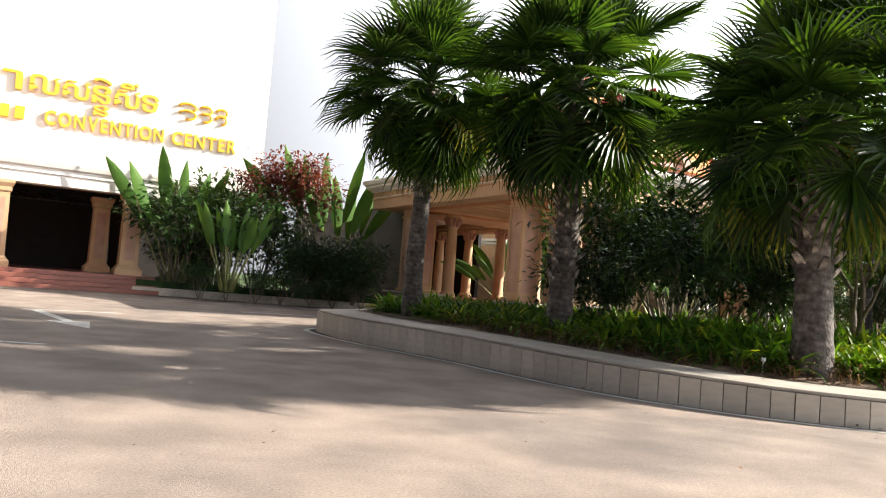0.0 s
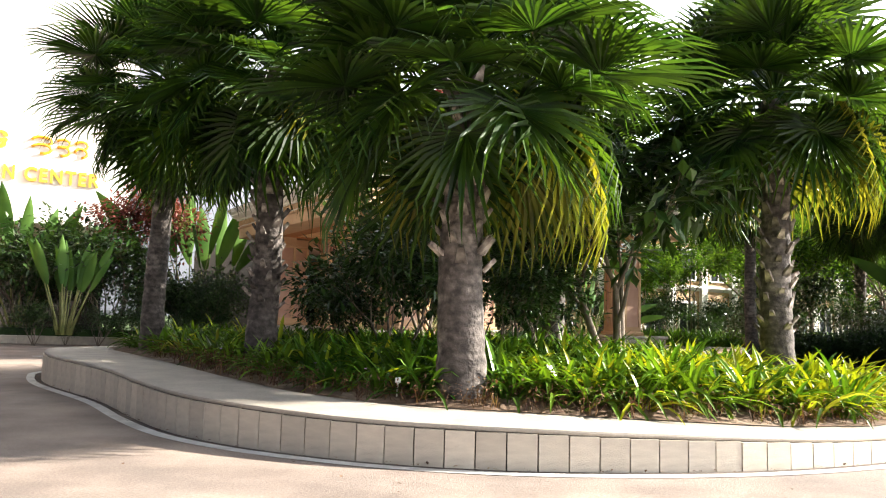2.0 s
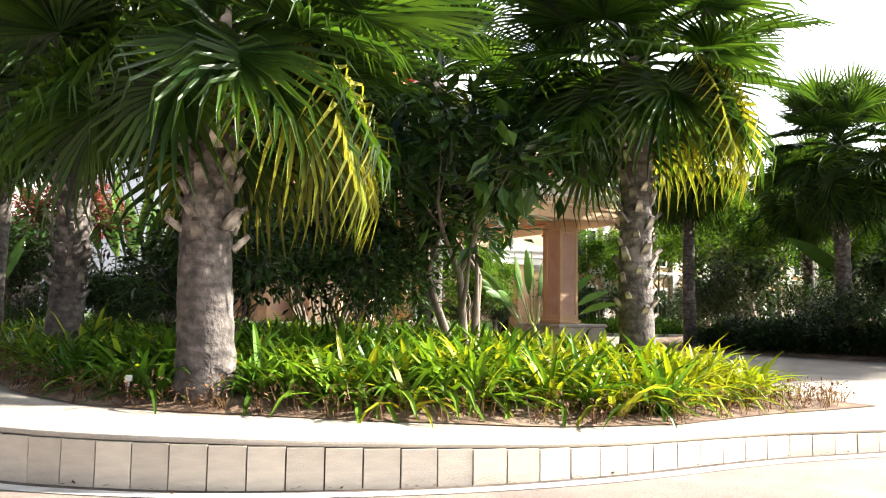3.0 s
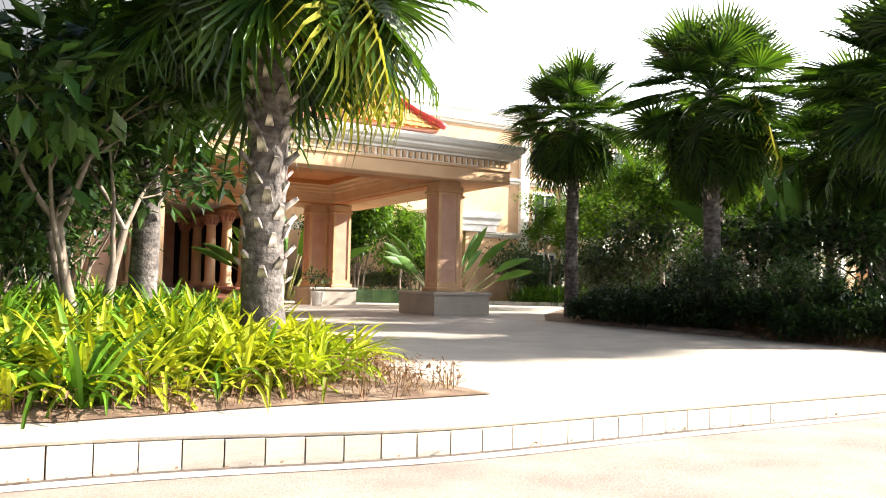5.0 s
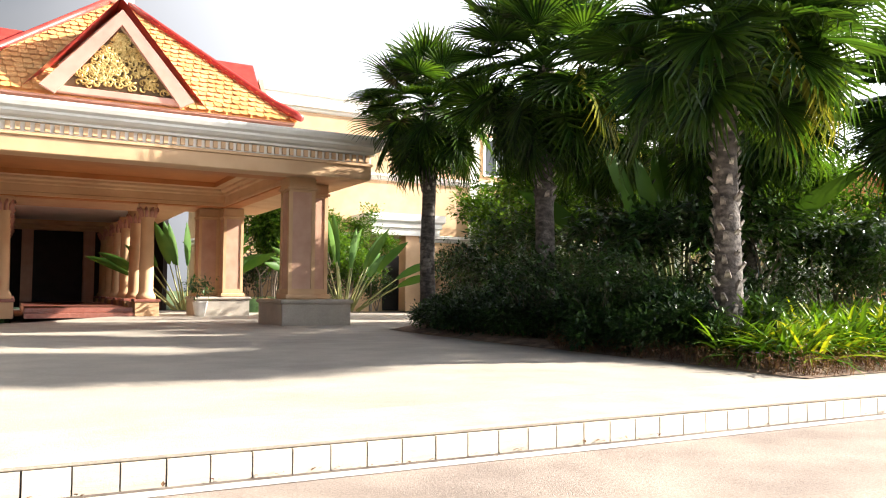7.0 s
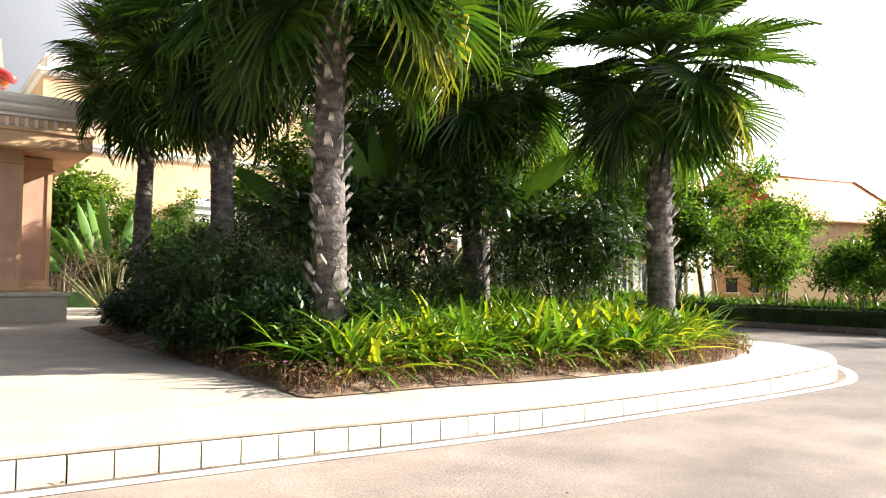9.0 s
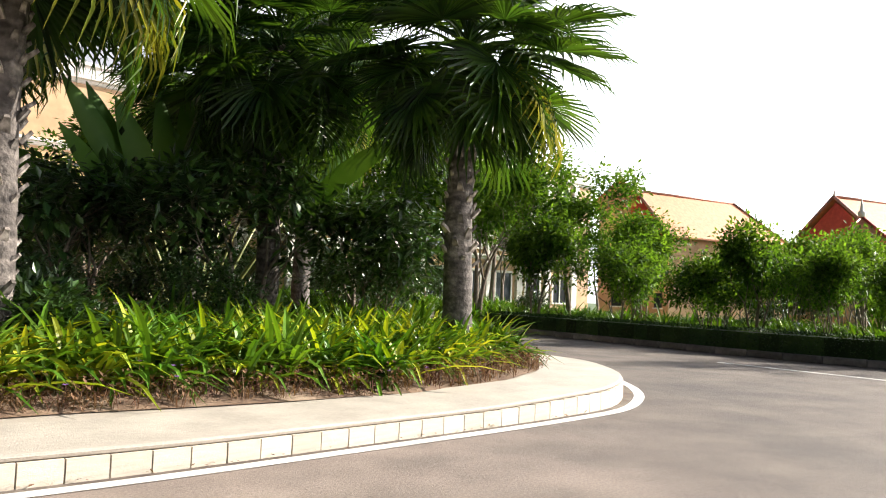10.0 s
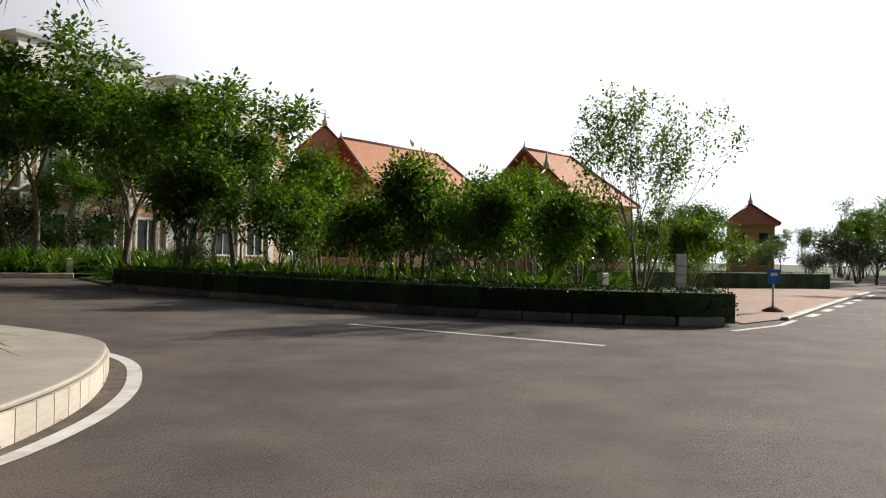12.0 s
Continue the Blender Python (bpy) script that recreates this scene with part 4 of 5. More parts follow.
# dry: how many fronds carry the painted sunlight
def palm(x, y, trunk_h, r0, seed, label, size=1.0, count=44, lean=0.0, dry=2, boots_from=0.45, low=-62):
    r = random.Random(seed)
    z0 = top_z(x, y) + 0.02
    p = thing("fan_palm", label, "palm tree", "fan palms of the forecourt", m=pose(x, y, z0))
    g = Geo()
    rings = 26
    pts, rad = [], []
    for i in range(rings + 1):
        t = i / rings
        pts.append((lean * t * t * trunk_h + 0.02 * math.sin(9 * t + seed), 0.02 * math.cos(7 * t + seed), trunk_h * t))
        rad.append(r0 * (1.22 - 1.1 * t if t < 0.12 else 1.09 - 0.30 * t) * (1 + (0.045 if i % 2 else 0)))
    g.tube(pts, rad, 16)
    part("trunk", g, BARK, p, "grey ringed trunk", True)
    n = int(trunk_h * (1 - boots_from) * 26)
    for k in range(n):
        t = boots_from + (1 - boots_from) * (k + r.random()) / n
        a = k * 2.4 + r.uniform(-0.2, 0.2)
        rr = r0 * (1.05 - 0.30 * t) - 0.02
        o = part("leaf_base", BOOT_MESH, None, p)
        s = r.uniform(0.6, 1.0) * r0 / 0.24
        o.matrix_basis = Matrix.Translation((lean * t * t * trunk_h + rr * math.cos(a), rr * math.sin(a), trunk_h * t)) @ Matrix.Rotation(a - math.pi / 2, 4, 'Z') @ Matrix.Rotation(radians(r.uniform(-28, 8)), 4, 'X') @ Matrix.Scale(s, 4)
    for k in range(count):
        t = (k + 0.5) / count
        el = radians(84 - (84 - low) * t ** 0.72 + r.uniform(-8, 8))
        az = k * 2.39996 + r.uniform(-0.25, 0.25)
        kind = "young" if t < 0.3 else "mid" if t < 0.66 else "old"
        # fronds with painted sunlight, turned to the sun's side of the crown
        if k >= count - dry:
            kind = "dry"
            az, el = -1.15 + 0.5 * (count - k), radians(-14)
        me = FRONDS[kind][k % len(FRONDS[kind])]
        o = part("frond", me, None, p, "hanging frond with sunlight painted in yellow-green" if kind == "dry" else "")
        top = Vector((lean * trunk_h, 0, trunk_h + 0.25 - 0.55 * t))
        o.matrix_basis = Matrix.Translation(top) @ Matrix.Rotation(az, 4, 'Z') @ Matrix.Rotation(-el, 4, 'Y') @ Matrix.Rotation(r.uniform(-0.3, 0.3), 4, 'X') @ Matrix.Scale(size * r.uniform(0.88, 1.1), 4)
    return p


palm(-7.42, 4.46, 3.4, 0.235, 1, "stout fan palm with a thick grey trunk beside the kerb", 1.14, 60, dry=6, boots_from=0.4, low=-36)
palm(-2.66, 7.42, 4.35, 0.215, 2, "fan palm with shaggy trunk among yellow-green lilies", 1.15, 56, boots_from=0.2, dry=6, low=-38)
palm(-12.86, 11.04, 5.1, 0.19, 3, "slender fan palm at the bed's far tip", 1.16, 56, dry=1, boots_from=0.5)
palm(-10.17, 7.88, 4.5, 0.21, 4, "shaded fan palm with a rough trunk", 1.18, 58, dry=1, boots_from=0.2, low=-46)
palm(5.76, 17.38, 5.6, 0.20, 5, "fan palm standing in dark shrubs", 1.2, 58, dry=1, boots_from=0.5)
palm(7.85, 12.7, 4.8, 0.185, 6, "fan palm with a flaking pale trunk above the lilies", 1.15, 60, boots_from=0.12, dry=3, low=-34)
palm(13.03, 15.78, 4.6, 0.205, 7, "fan palm near the rounded kerb end", 1.12, 54, boots_from=0.3, dry=2, low=-48)
palm(3.22, 21.78, 5.9, 0.19, 8, "slender fan palm beside the portico", 1.12, 50, dry=0, boots_from=0.6, low=-50)
palm(11.05, 21.9, 5.2, 0.19, 9, "shaded fan palm deep in the bed", 1.15, 48, dry=1, boots_from=0.4)
palm(10.3, 18.3, 5.1, 0.19, 12, "shaded fan palm deep in the bed", 1.2, 50, dry=0, boots_from=0.4, low=-56)
palm(8.5, 24.4, 5.8, 0.19, 10, "shaded fan palm deep in the bed", 1.15, 48, dry=1, boots_from=0.4)
palm(-5.3, 11.0, 5.0, 0.2, 11, "shaded fan palm deep in the western bed", 1.1, 48, dry=1, boots_from=0.4)

# ---- lilies and border plants ----
def lily_patch(name, spots, material, label, seed, size=(0.62, 0.98)):
    r = random.Random(seed)
    g = Geo()
    for x, y, z, k in spots:
        h = r.uniform(*size) * k
        for i in range(r.randint(12, 15)):
            az = i * 2.4 + r.uniform(-0.4, 0.4)
            ln = h * r.uniform(0.78, 1.08)
            wide = 0.85 + 0.55 * h
            g.blade((x + r.uniform(-0.06, 0.06), y + r.uniform(-0.06, 0.06), z - 0.03), az, ln * 1.25, r.uniform(0.043, 0.072) * wide, radians(r.uniform(25, 72)), r.uniform(0.3, 0.8), 4)
    return single(name, g, material, label, "plants", kind="stuff")


def scatter(poly, gap, test, seed):
    r = random.Random(seed)
    xs, ys = [p[0] for p in poly], [p[1] for p in poly]
    out = []
    x = min(xs)
    while x < max(xs):
        y = min(ys)
        while y < max(ys):
            px, py = x + r.uniform(-0.5, 0.5) * gap, y + r.uniform(-0.5, 0.5) * gap
            if inside(px, py, poly) and test(px, py, edge_gap(px, py, poly)):
                out.append((px, py, top_z(px, py) + 0.02 + 0.15 * min(1, edge_gap(px, py, poly) / 1.4)))
            y += gap
        x += gap
    return out


def clear_of_palms(x, y):
    return all(math.hypot(x - a, y - b) > 0.36 for a, b in ((-7.42, 4.46), (-2.66, 7.42), (-12.86, 11.04), (-10.17, 7.88), (7.85, 12.7), (13.03, 15.78)))


rl = random.Random(31)
spots1 = scatter(BED1, 0.215, lambda x, y, e: e > 0.42 + 0.25 * noise.noise((x, y, 3)) and y < 12.5 + 0.1 * x + 3 and math.hypot(x + 0.3, y - 6.07) > 1.5 and clear_of_palms(x, y), 5)
# clumps with painted sunlight, likelier toward +x
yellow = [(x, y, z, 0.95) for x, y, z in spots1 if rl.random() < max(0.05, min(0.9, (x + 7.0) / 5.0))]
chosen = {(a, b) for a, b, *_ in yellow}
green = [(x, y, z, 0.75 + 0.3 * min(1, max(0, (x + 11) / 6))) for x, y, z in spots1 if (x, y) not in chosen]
lily_patch("lily_bed", green, LILY, "dense green strap-leaved lilies filling the bed", 7)
lily_patch("lily_bed", yellow, LILY_SUNLIT, "strap-leaved lilies with sunlight painted in yellow-green", 8)
spots2 = scatter(BED2, 0.21, lambda x, y, e: e > 0.55 + 0.2 * noise.noise((x, y, 9)) and x > 7.9 + 0.25 * max(0, y - 13) - 0.5 * (y < 12) and y < 19.5 and clear_of_palms(x, y), 6)
# about a third of these clumps take the painted sunlight
yellow = [(x, y, z, 1.05) for x, y, z in spots2 if rl.random() < 0.36]
chosen = {(a, b) for a, b, *_ in yellow}
lily_patch("lily_bed", [(x, y, z, 1.12) for x, y, z in spots2 if (x, y) not in chosen], LILY, "dense green strap-leaved lilies beside the kerb", 9)
lily_patch("lily_bed", yellow, LILY_SUNLIT, "strap-leaved lilies with sunlight painted in yellow-green", 10)


def groundcover(spots, seed, label, tall=0.22):
    r = random.Random(seed)
    g, f = Geo(), Geo()
    for x, y, z in spots:
        for i in range(9):
            az = r.uniform(0, 6.28)
            g.blade((x + r.uniform(-0.09, 0.09), y + r.uniform(-0.09, 0.09), z - 0.02), az, r.uniform(0.6, 1.3) * tall, 0.012, radians(r.uniform(35, 85)), r.uniform(0, 0.4), 2)
        for i in range(18):
            p = Vector((x + r.uniform(-0.12, 0.12), y + r.uniform(-0.12, 0.12), z + r.uniform(0.03, tall)))
            g.leaflet(p, Vector((r.uniform(-1, 1), r.uniform(-1, 1), r.uniform(-0.3, 0.6))), Vector((0, 0, 1)), r.uniform(0.04, 0.075), r.uniform(0.018, 0.034))
        if r.random() < 0.10:
            c = Vector((x, y, z + tall * r.uniform(0.8, 1.5)))
            g.tube([(x, y, z), tuple(c)], [0.003, 0.002], 3, False)
            for k in range(5):
                a = k * 1.2566
                f.leaflet(c, Vector((math.cos(a), math.sin(a), 0.4)), Vector((0, 0, 1)), 0.03, 0.026)
    single("border_groundcover", g, DRYSTEM, label, "plants", kind="stuff")
    single("violet_flowers", f, VIOLET, "small violet flowers in the dry border", "flowers", kind="stuff")


groundcover(scatter(BED1, 0.225, lambda x, y, e: 0.03 < e < 0.55 + (0.9 if x > -1.9 else 0) and y < 9.5, 12), 13, "dry brown border stems along the bed's edge")
groundcover(scatter(BED2, 0.17, lambda x, y, e: 0.03 < e < 0.72 + 0.5 * (math.hypot(x - 14.3, y - 16) < 2.2) + 0.4 * (x < 8.6) and y < 18 and x > 5.6, 14), 15, "dry brown border stems beside the coping", 0.2)


# ---- shrubs and trees ----
def branch(g, tips, p, d, length, radius, depth, r, spread=0.6, lift=0.15):
    pts, rad = [p], [radius]
    steps = 3
    for i in range(steps):
        d = (d + Vector((r.uniform(-1, 1), r.uniform(-1, 1), r.uniform(-0.6, 1.0))) * 0.16 + Vector((0, 0, lift * 0.3))).normalized()
        p = p + d * (length / steps)
        pts.append(p)
        rad.append(radius * (1 - 0.45 * (i + 1) / steps))
    g.tube(pts, rad, 5 if depth > 1 else 4, False)
    if depth <= 2:
        tips += [pts[-1], (pts[-1] + pts[-2]) / 2]
    if depth == 0:
        return
    for i in range(r.choice((2, 3, 3)) if depth > 1 else 3):
        a = r.uniform(0, 6.28)
        o = d.orthogonal().normalized()
        o.rotate(Matrix.Rotation(a, 3, d))
        start = pts[-1] if i < 2 else pts[-2]
        branch(g, tips, start, (d + o * spread * r.uniform(0.7, 1.3)).normalized(), length * r.uniform(0.62, 0.85), rad[-1] * 0.8, depth - 1, r, spread, lift)


def foliage(tips, per, length, width, r, spread, droop=0.1):
    g = Geo()
    for t in tips:
        for i in range(per):
            o = Vector((r.gauss(0, 1), r.gauss(0, 1), r.gauss(0, 0.7)))
            p = t + o * spread * 0.5
            d = (o + Vector((r.uniform(-1, 1), r.uniform(-1, 1), r.uniform(-0.8, 0.5) - droop)))
            g.leaflet(p, d if d.length > 0.01 else Vector((1, 0, 0)), Vector((r.uniform(-0.5, 0.5), r.uniform(-0.5, 0.5), 1)), length * r.uniform(0.7, 1.2), width * r.uniform(0.8, 1.2))
    return g


def woody(name, label, category, seed, stems, height, trunk, leafmat, per, leaf_l, leaf_w, spread, depth=3, fan=0.35, group="", wood=WOOD, open_=0.6):
    """A shrub or small tree with real branches: built at the origin."""
    r = random.Random(seed)
    top = thing(name, label, category, group)
    tips = []
    for s in range(stems):
        g = Geo()
        a = 6.28 * s / stems + r.uniform(-0.4, 0.4)
        tilt = fan * r.uniform(0.6, 1.2) if stems > 1 else 0.05
        d = Vector((math.cos(a) * tilt, math.sin(a) * tilt, 1)).normalized()
        branch(g, tips, Vector((0.05 * math.cos(a), 0.05 * math.sin(a), -0.05)), d, height * 0.36, trunk, depth, r, open_)
        part("stem" if stems > 1 else "trunk", g, wood, top, smooth=True)
    part("crown", foliage(tips, per, leaf_l, leaf_w, r, spread), leafmat, top)
    return top


def tallness(template):
    return max(w.co.z for o in template.children for w in o.data.vertices)


def plant(template, x, y, scale, turn=0.0, z=None, squash=1.0, tall_to=None, slim=1.0):
    if tall_to:
        scale = tall_to / tallness(template)
    m = pose(x, y, top_z(x, y) + 0.1 if z is None else z, 0, 0, turn) @ Matrix.Diagonal((scale * slim, scale * slim, scale * squash, 1))
    return copy_thing(template, m)


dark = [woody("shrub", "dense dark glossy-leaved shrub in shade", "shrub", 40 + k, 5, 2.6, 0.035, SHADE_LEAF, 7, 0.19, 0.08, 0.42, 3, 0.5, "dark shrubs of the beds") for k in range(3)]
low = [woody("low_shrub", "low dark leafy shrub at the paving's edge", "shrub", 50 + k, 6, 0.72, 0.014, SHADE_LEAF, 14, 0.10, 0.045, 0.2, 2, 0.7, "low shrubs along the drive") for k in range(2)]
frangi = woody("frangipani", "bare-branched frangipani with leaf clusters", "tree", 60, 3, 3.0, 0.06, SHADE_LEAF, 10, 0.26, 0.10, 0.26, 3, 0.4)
tree = [woody("garden_tree", "small multi-stemmed garden tree with airy green crown", "tree", 70 + k, 4, 3.0, 0.042, TREE_LEAF, 22, 0.15, 0.09, 0.33, 3, 0.42, "garden trees behind the hedge", open_=0.72) for k in range(3)]
airy = woody("airy_tree", "tall sparse multi-stemmed tree with thin foliage", "tree", 81, 5, 4.6, 0.05, TREE_LEAF, 6, 0.13, 0.08, 0.20, 4, 0.30, open_=0.40)
tall = [woody("tall_tree", "tall dark green tree before the hotel wall", "tree", 90 + k, 1, 7.2, 0.13, GREENERY, 24, 0.22, 0.13, 0.50, 4, 0.1, "tall trees by the hotel", open_=0.75) for k in range(2)]
copper = woody("copper_tree", "ornamental tree with copper-red leaves", "tree", 97, 1, 5.6, 0.09, RED_LEAF, 15, 0.22, 0.1, 0.5, 4, 0.1)

ra = random.Random(3)
# (x, y, height) of the tall dark shrubs
sites = [(-8.7, 10.8, 2.9), (-7.2, 11.4, 3.6), (8.2, 20.4, 1.9), (-6.5, 9.8, 3.4), (-7.6, 13.6, 3.6), (-9.3, 9.4, 2.2), (-6.3, 8.2, 2.4), (-8.2, 8.0, 2.0),
         (6.9, 20.2, 2.2), (8.7, 17.6, 1.7), (7.4, 22.8, 1.9), (10.0, 20.4, 1.6), (9.6, 16.4, 1.6), (11.7, 18.9, 1.5), (12.5, 20.8, 1.8), (7.3, 15.2, 1.5),
         (5.4, 16.4, 1.5), (4.6, 18.3, 1.7), (6.6, 16.4, 1.3), (6.4, 14.4, 1.4), (4.0, 20.0, 1.7),
         (4.5, 23.6, 2.8), (5.8, 24.4, 3.0), (5.8, 19.0, 1.9), (5.0, 25.6, 2.4), (12.1, 17.4, 1.6)]
for i, (x, y, h) in enumerate(sites):
    if i < 3:
        dark[i].matrix_basis = pose(x, y, 0.35, 0, 0, 70 * i) @ Matrix.Scale(h / tallness(dark[i]), 4)
    else:
        plant(dark[i % 3], x, y, 1, ra.uniform(0, 360), tall_to=h)
for k, t in enumerate(low):
    t.matrix_basis = pose(6.6 - k * 0.4, 13.0 + k * 0.8, 0.25)
for k in range(22):
    f = k / 21
    x, y = 7.15 - 4.3 * f + 0.35, 12.15 + 8.0 * f + 0.25
    plant(low[k % 2], x + ra.uniform(-0.1, 0.25), y + ra.uniform(-0.15, 0.15), ra.uniform(0.85, 1.25), ra.uniform(0, 360))
for k in range(26):
    f = k / 25
    plant(low[k % 2], 8.0 - 4.0 * f + ra.uniform(0, 0.9), 12.9 + 7.4 * f + ra.uniform(-0.2, 0.3), ra.uniform(1.0, 1.5), ra.uniform(0, 360))
for x, y, h, turn in ((9.9, 17.6, 3.2, 130), (7.4, 17.9, 3.0, 20), (11.9, 17.9, 2.8, 250)):
    plant(frangi, x, y, 1, turn, 0.35, tall_to=h)
frangi.matrix_basis = pose(-4.85, 8.15, 0.35, 0, 0, 40) @ Matrix.Scale(4.2 / tallness(frangi), 4)


def paddle(g, base, az_side, tilt, length, leaf_l, leaf_w):
    """One stalk and paddle blade of a traveller's palm, in the plane of the fan."""
    d = Vector((math.sin(tilt), 0, math.cos(tilt)))
    pts = [base + d * (length * t) + Vector((math.sin(tilt) * 0.10 * length * t * t, 0, -0.04 * length * t * t)) for t in (0, 0.35, 0.7, 1.0)]
    g[0].tube(pts, [0.055, 0.04, 0.028, 0.02], 6)
    d2 = (pts[-1] - pts[-2]).normalized()
    side = Vector((d2.z, 0, -d2.x))
    n0 = len(g[1].v)
    for i in range(7):
        t = i / 6
        w = leaf_w * (0.25 + 2.6 * t - 2.8 * t * t) * 0.6
        c = pts[-1] + d2 * (leaf_l * t) + Vector((side.x * math.sin(tilt) * 0.25 * t * t, 0.12 * az_side * t * t, -0.30 * abs(math.sin(tilt)) * leaf_l * t * t))
        g[1].v += [tuple(c - side * w + Vector((0, 0.10 * w + 0.03, 0))), tuple(c), tuple(c + side * w + Vector((0, 0.10 * w + 0.03, 0)))]
    for i in range(6):
        a = n0 + 3 * i
        g[1].f += [(a, a + 1, a + 4, a + 3), (a + 1, a + 2, a + 5, a + 4)]


rt = random.Random(64)


def traveller(x, y, z, h, count, turn, label, spread=62):
    top = thing("travellers_palm", label, "palm tree", m=pose(x, y, z, 0, 0, turn))
    for k in range(count):
        t = -spread + 2 * spread * k / (count - 1)
        g = (Geo(), Geo())
        grow = rt.uniform(0.85, 1.05)
        paddle(g, Vector((0.012 * t, 0.04 * (-1) ** k, 0.1)), (-1) ** k, radians(t + rt.uniform(-4, 4)), h * 0.52 * grow, h * 0.50 * grow, h * rt.uniform(0.075, 0.10))
        st = part("leaf_stalk", g[0], PETIOLE, top, "yellow-green leaf stalk", True)
        st.rotation_euler = (radians(rt.uniform(-9, 9)), 0, radians(rt.uniform(-42, 42)))
        part("paddle_leaf", g[1], PADDLE, st, "", True)


traveller(-20.2, 23.5, 0.3, 3.5, 14, 12, "fan-shaped traveller's palm with upright paddle leaves", 19)
p = uv(-7.0, 33.9)
traveller(p.x, p.y, 0.3, 5.7, 7, 40, "tall traveller's palm behind the planting", 26)
p = uv(-1.0, 32.6)
traveller(p.x, p.y, 0.3, 6.6, 7, 10, "tall banana-like palm beside the hall", 24)
p = uv(0.1, 33.4)
traveller(p.x, p.y, 0.3, 6.2, 6, 60, "tall banana-like palm beside the hall", 22)
p = uv(15.2, 27.0)
traveller(p.x, p.y, 0.3, 3.7, 19, 30, "fanned traveller's palm beside the portico", 50)
p = uv(10.9, 34.6)
traveller(p.x, p.y, 0.2, 4.4, 17, 20, "fanned traveller's palm behind the portico", 46)
traveller(9.05, 19.13, 0.4, 4.6, 14, 15, "traveller's palm with yellow-green stalks among the palms", 34)

p = uv(-3.6, 33.2)
copper.matrix_basis = pose(p.x, p.y, 0.3) @ Matrix.Scale(6.6 / tallness(copper), 4)
plant(copper, p.x + 2.1, p.y + 0.6, 1, 120, 0.3, tall_to=5.8)
for u, v, h in ((-6.8, 33.8, 3.4), (-5.6, 33.0, 3.3), (-4.2, 32.2, 3.4), (-2.8, 31.6, 3.6), (-1.5, 31.0, 3.4), (-0.5, 30.6, 3.2), (-5.0, 35.0, 4.0), (-2.4, 34.2, 4.2), (-0.6, 33.4, 4.0), (-7.0, 35.4, 3.6), (-0.9, 29.6, 2.4)):
    p = uv(u, v)
    plant(dark[int(u * 7) % 3], p.x, p.y, 1, u * 77, 0.25, tall_to=h * 1.08)

# west planting: kerb and clipped hedge
def hedge_row(name, path, w, z0, z1, label, seed, density=520):
    """A clipped hedge: a dark heart covered with small leaves."""
    r = random.Random(seed)
    top = thing(name, label, "hedge")
    curve = spline(path, 0.5)
    nrm = outward(curve)
    core, leaves = Geo(), Geo()
    for i in range(len(curve) - 1):
        a, b, na, nb = curve[i], curve[i + 1], nrm[i], nrm[i + 1]
        h = w / 2 - 0.04
        q = [a - na * h, a + na * h, b + nb * h, b - nb * h]
        for k in range(4):
            s, e = q[k], q[(k + 1) % 4]
            if k in (0, 2) and 0 < i < len(curve) - 2:
                continue
            core.face((s.x, s.y, z0), (e.x, e.y, z0), (e.x, e.y, z1 - 0.05), (s.x, s.y, z1 - 0.05))
        core.face(*[(c.x, c.y, z1 - 0.05) for c in q])
        for j in range(int(density * 0.5)):
            t = r.random()
            c, n = a.lerp(b, t), na.lerp(nb, t)
            side = r.random()
            wob = 0.03 * noise.noise((c.x * 2, c.y * 2, 5))
            if side < 0.5:
                p = Vector((*(c + n * r.uniform(-w / 2, w / 2)), z1 + wob + r.uniform(-0.05, 0.02)))
                nn = Vector((0, 0, 1))
            else:
                s = 1 if side < 0.85 else -1
                p = Vector((*(c + n * (w / 2 * s + s * (wob + r.uniform(-0.04, 0.02)))), r.uniform(z0, z1)))
                nn = Vector((n.x * s, n.y * s, 0.3))
            d = nn + Vector((r.uniform(-1, 1), r.uniform(-1, 1), r.uniform(-1, 1)))
            leaves.leaflet(p, d, nn, r.uniform(0.045, 0.075), 0.035)
    part("hedge_heart", core, HEDGE, top)
    part("leaves", leaves, HEDGE, top)
    return curve, nrm


def edging(path, w, h, label, step_len=0.9, stone=None):
    """Kerb blocks end to end under a hedge."""
    top = thing("edging_kerb", label, "kerb", kind="structure")
    curve = spline(path, step_len)
    for a, b in zip(curve, curve[1:]):
        d = b - a
        g = Geo()
        g.box(0, -w / 2, 0.0, d.length - 0.015, w / 2, h, 0.02)
        o = part("kerb_block", g, stone or KERB_TILE, top)
        o.matrix_basis = Matrix.Translation((a.x, a.y, 0)) @ Matrix.Rotation(math.atan2(d.y, d.x), 4, 'Z')


WEST = [(-24.2, 24.6), (-21.0, 25.2), (-17.5, 25.9), (-14.0, 26.8), (-11.5, 27.4)]
edging(WEST, 0.3, 0.30, "low pale kerb along the hall's planting")
hedge_row("clipped_hedge", [(x, y + 0.55) for x, y in WEST], 0.7, 0.0, 0.62, "low clipped dark hedge along the hall's planting", 2, 220)
g = Geo()
g.face((-24.2, 24.7, 0.2), (-11.5, 27.5, 0.2), (-14.0, 38.0, 0.2), (-26.0, 34.0, 0.2))
single("west_planting_soil", g, SOIL, "dark soil under the hall's planting", "planting bed", kind="structure")

hedge_row("clipped_hedge", [tuple(uv(12.9, 33.4)[:2]), tuple(uv(15.0, 33.6)[:2]), tuple(uv(17.5, 33.4)[:2])], 0.7, 0.1, 0.85, "low clipped green hedge behind the portico", 6, 300)

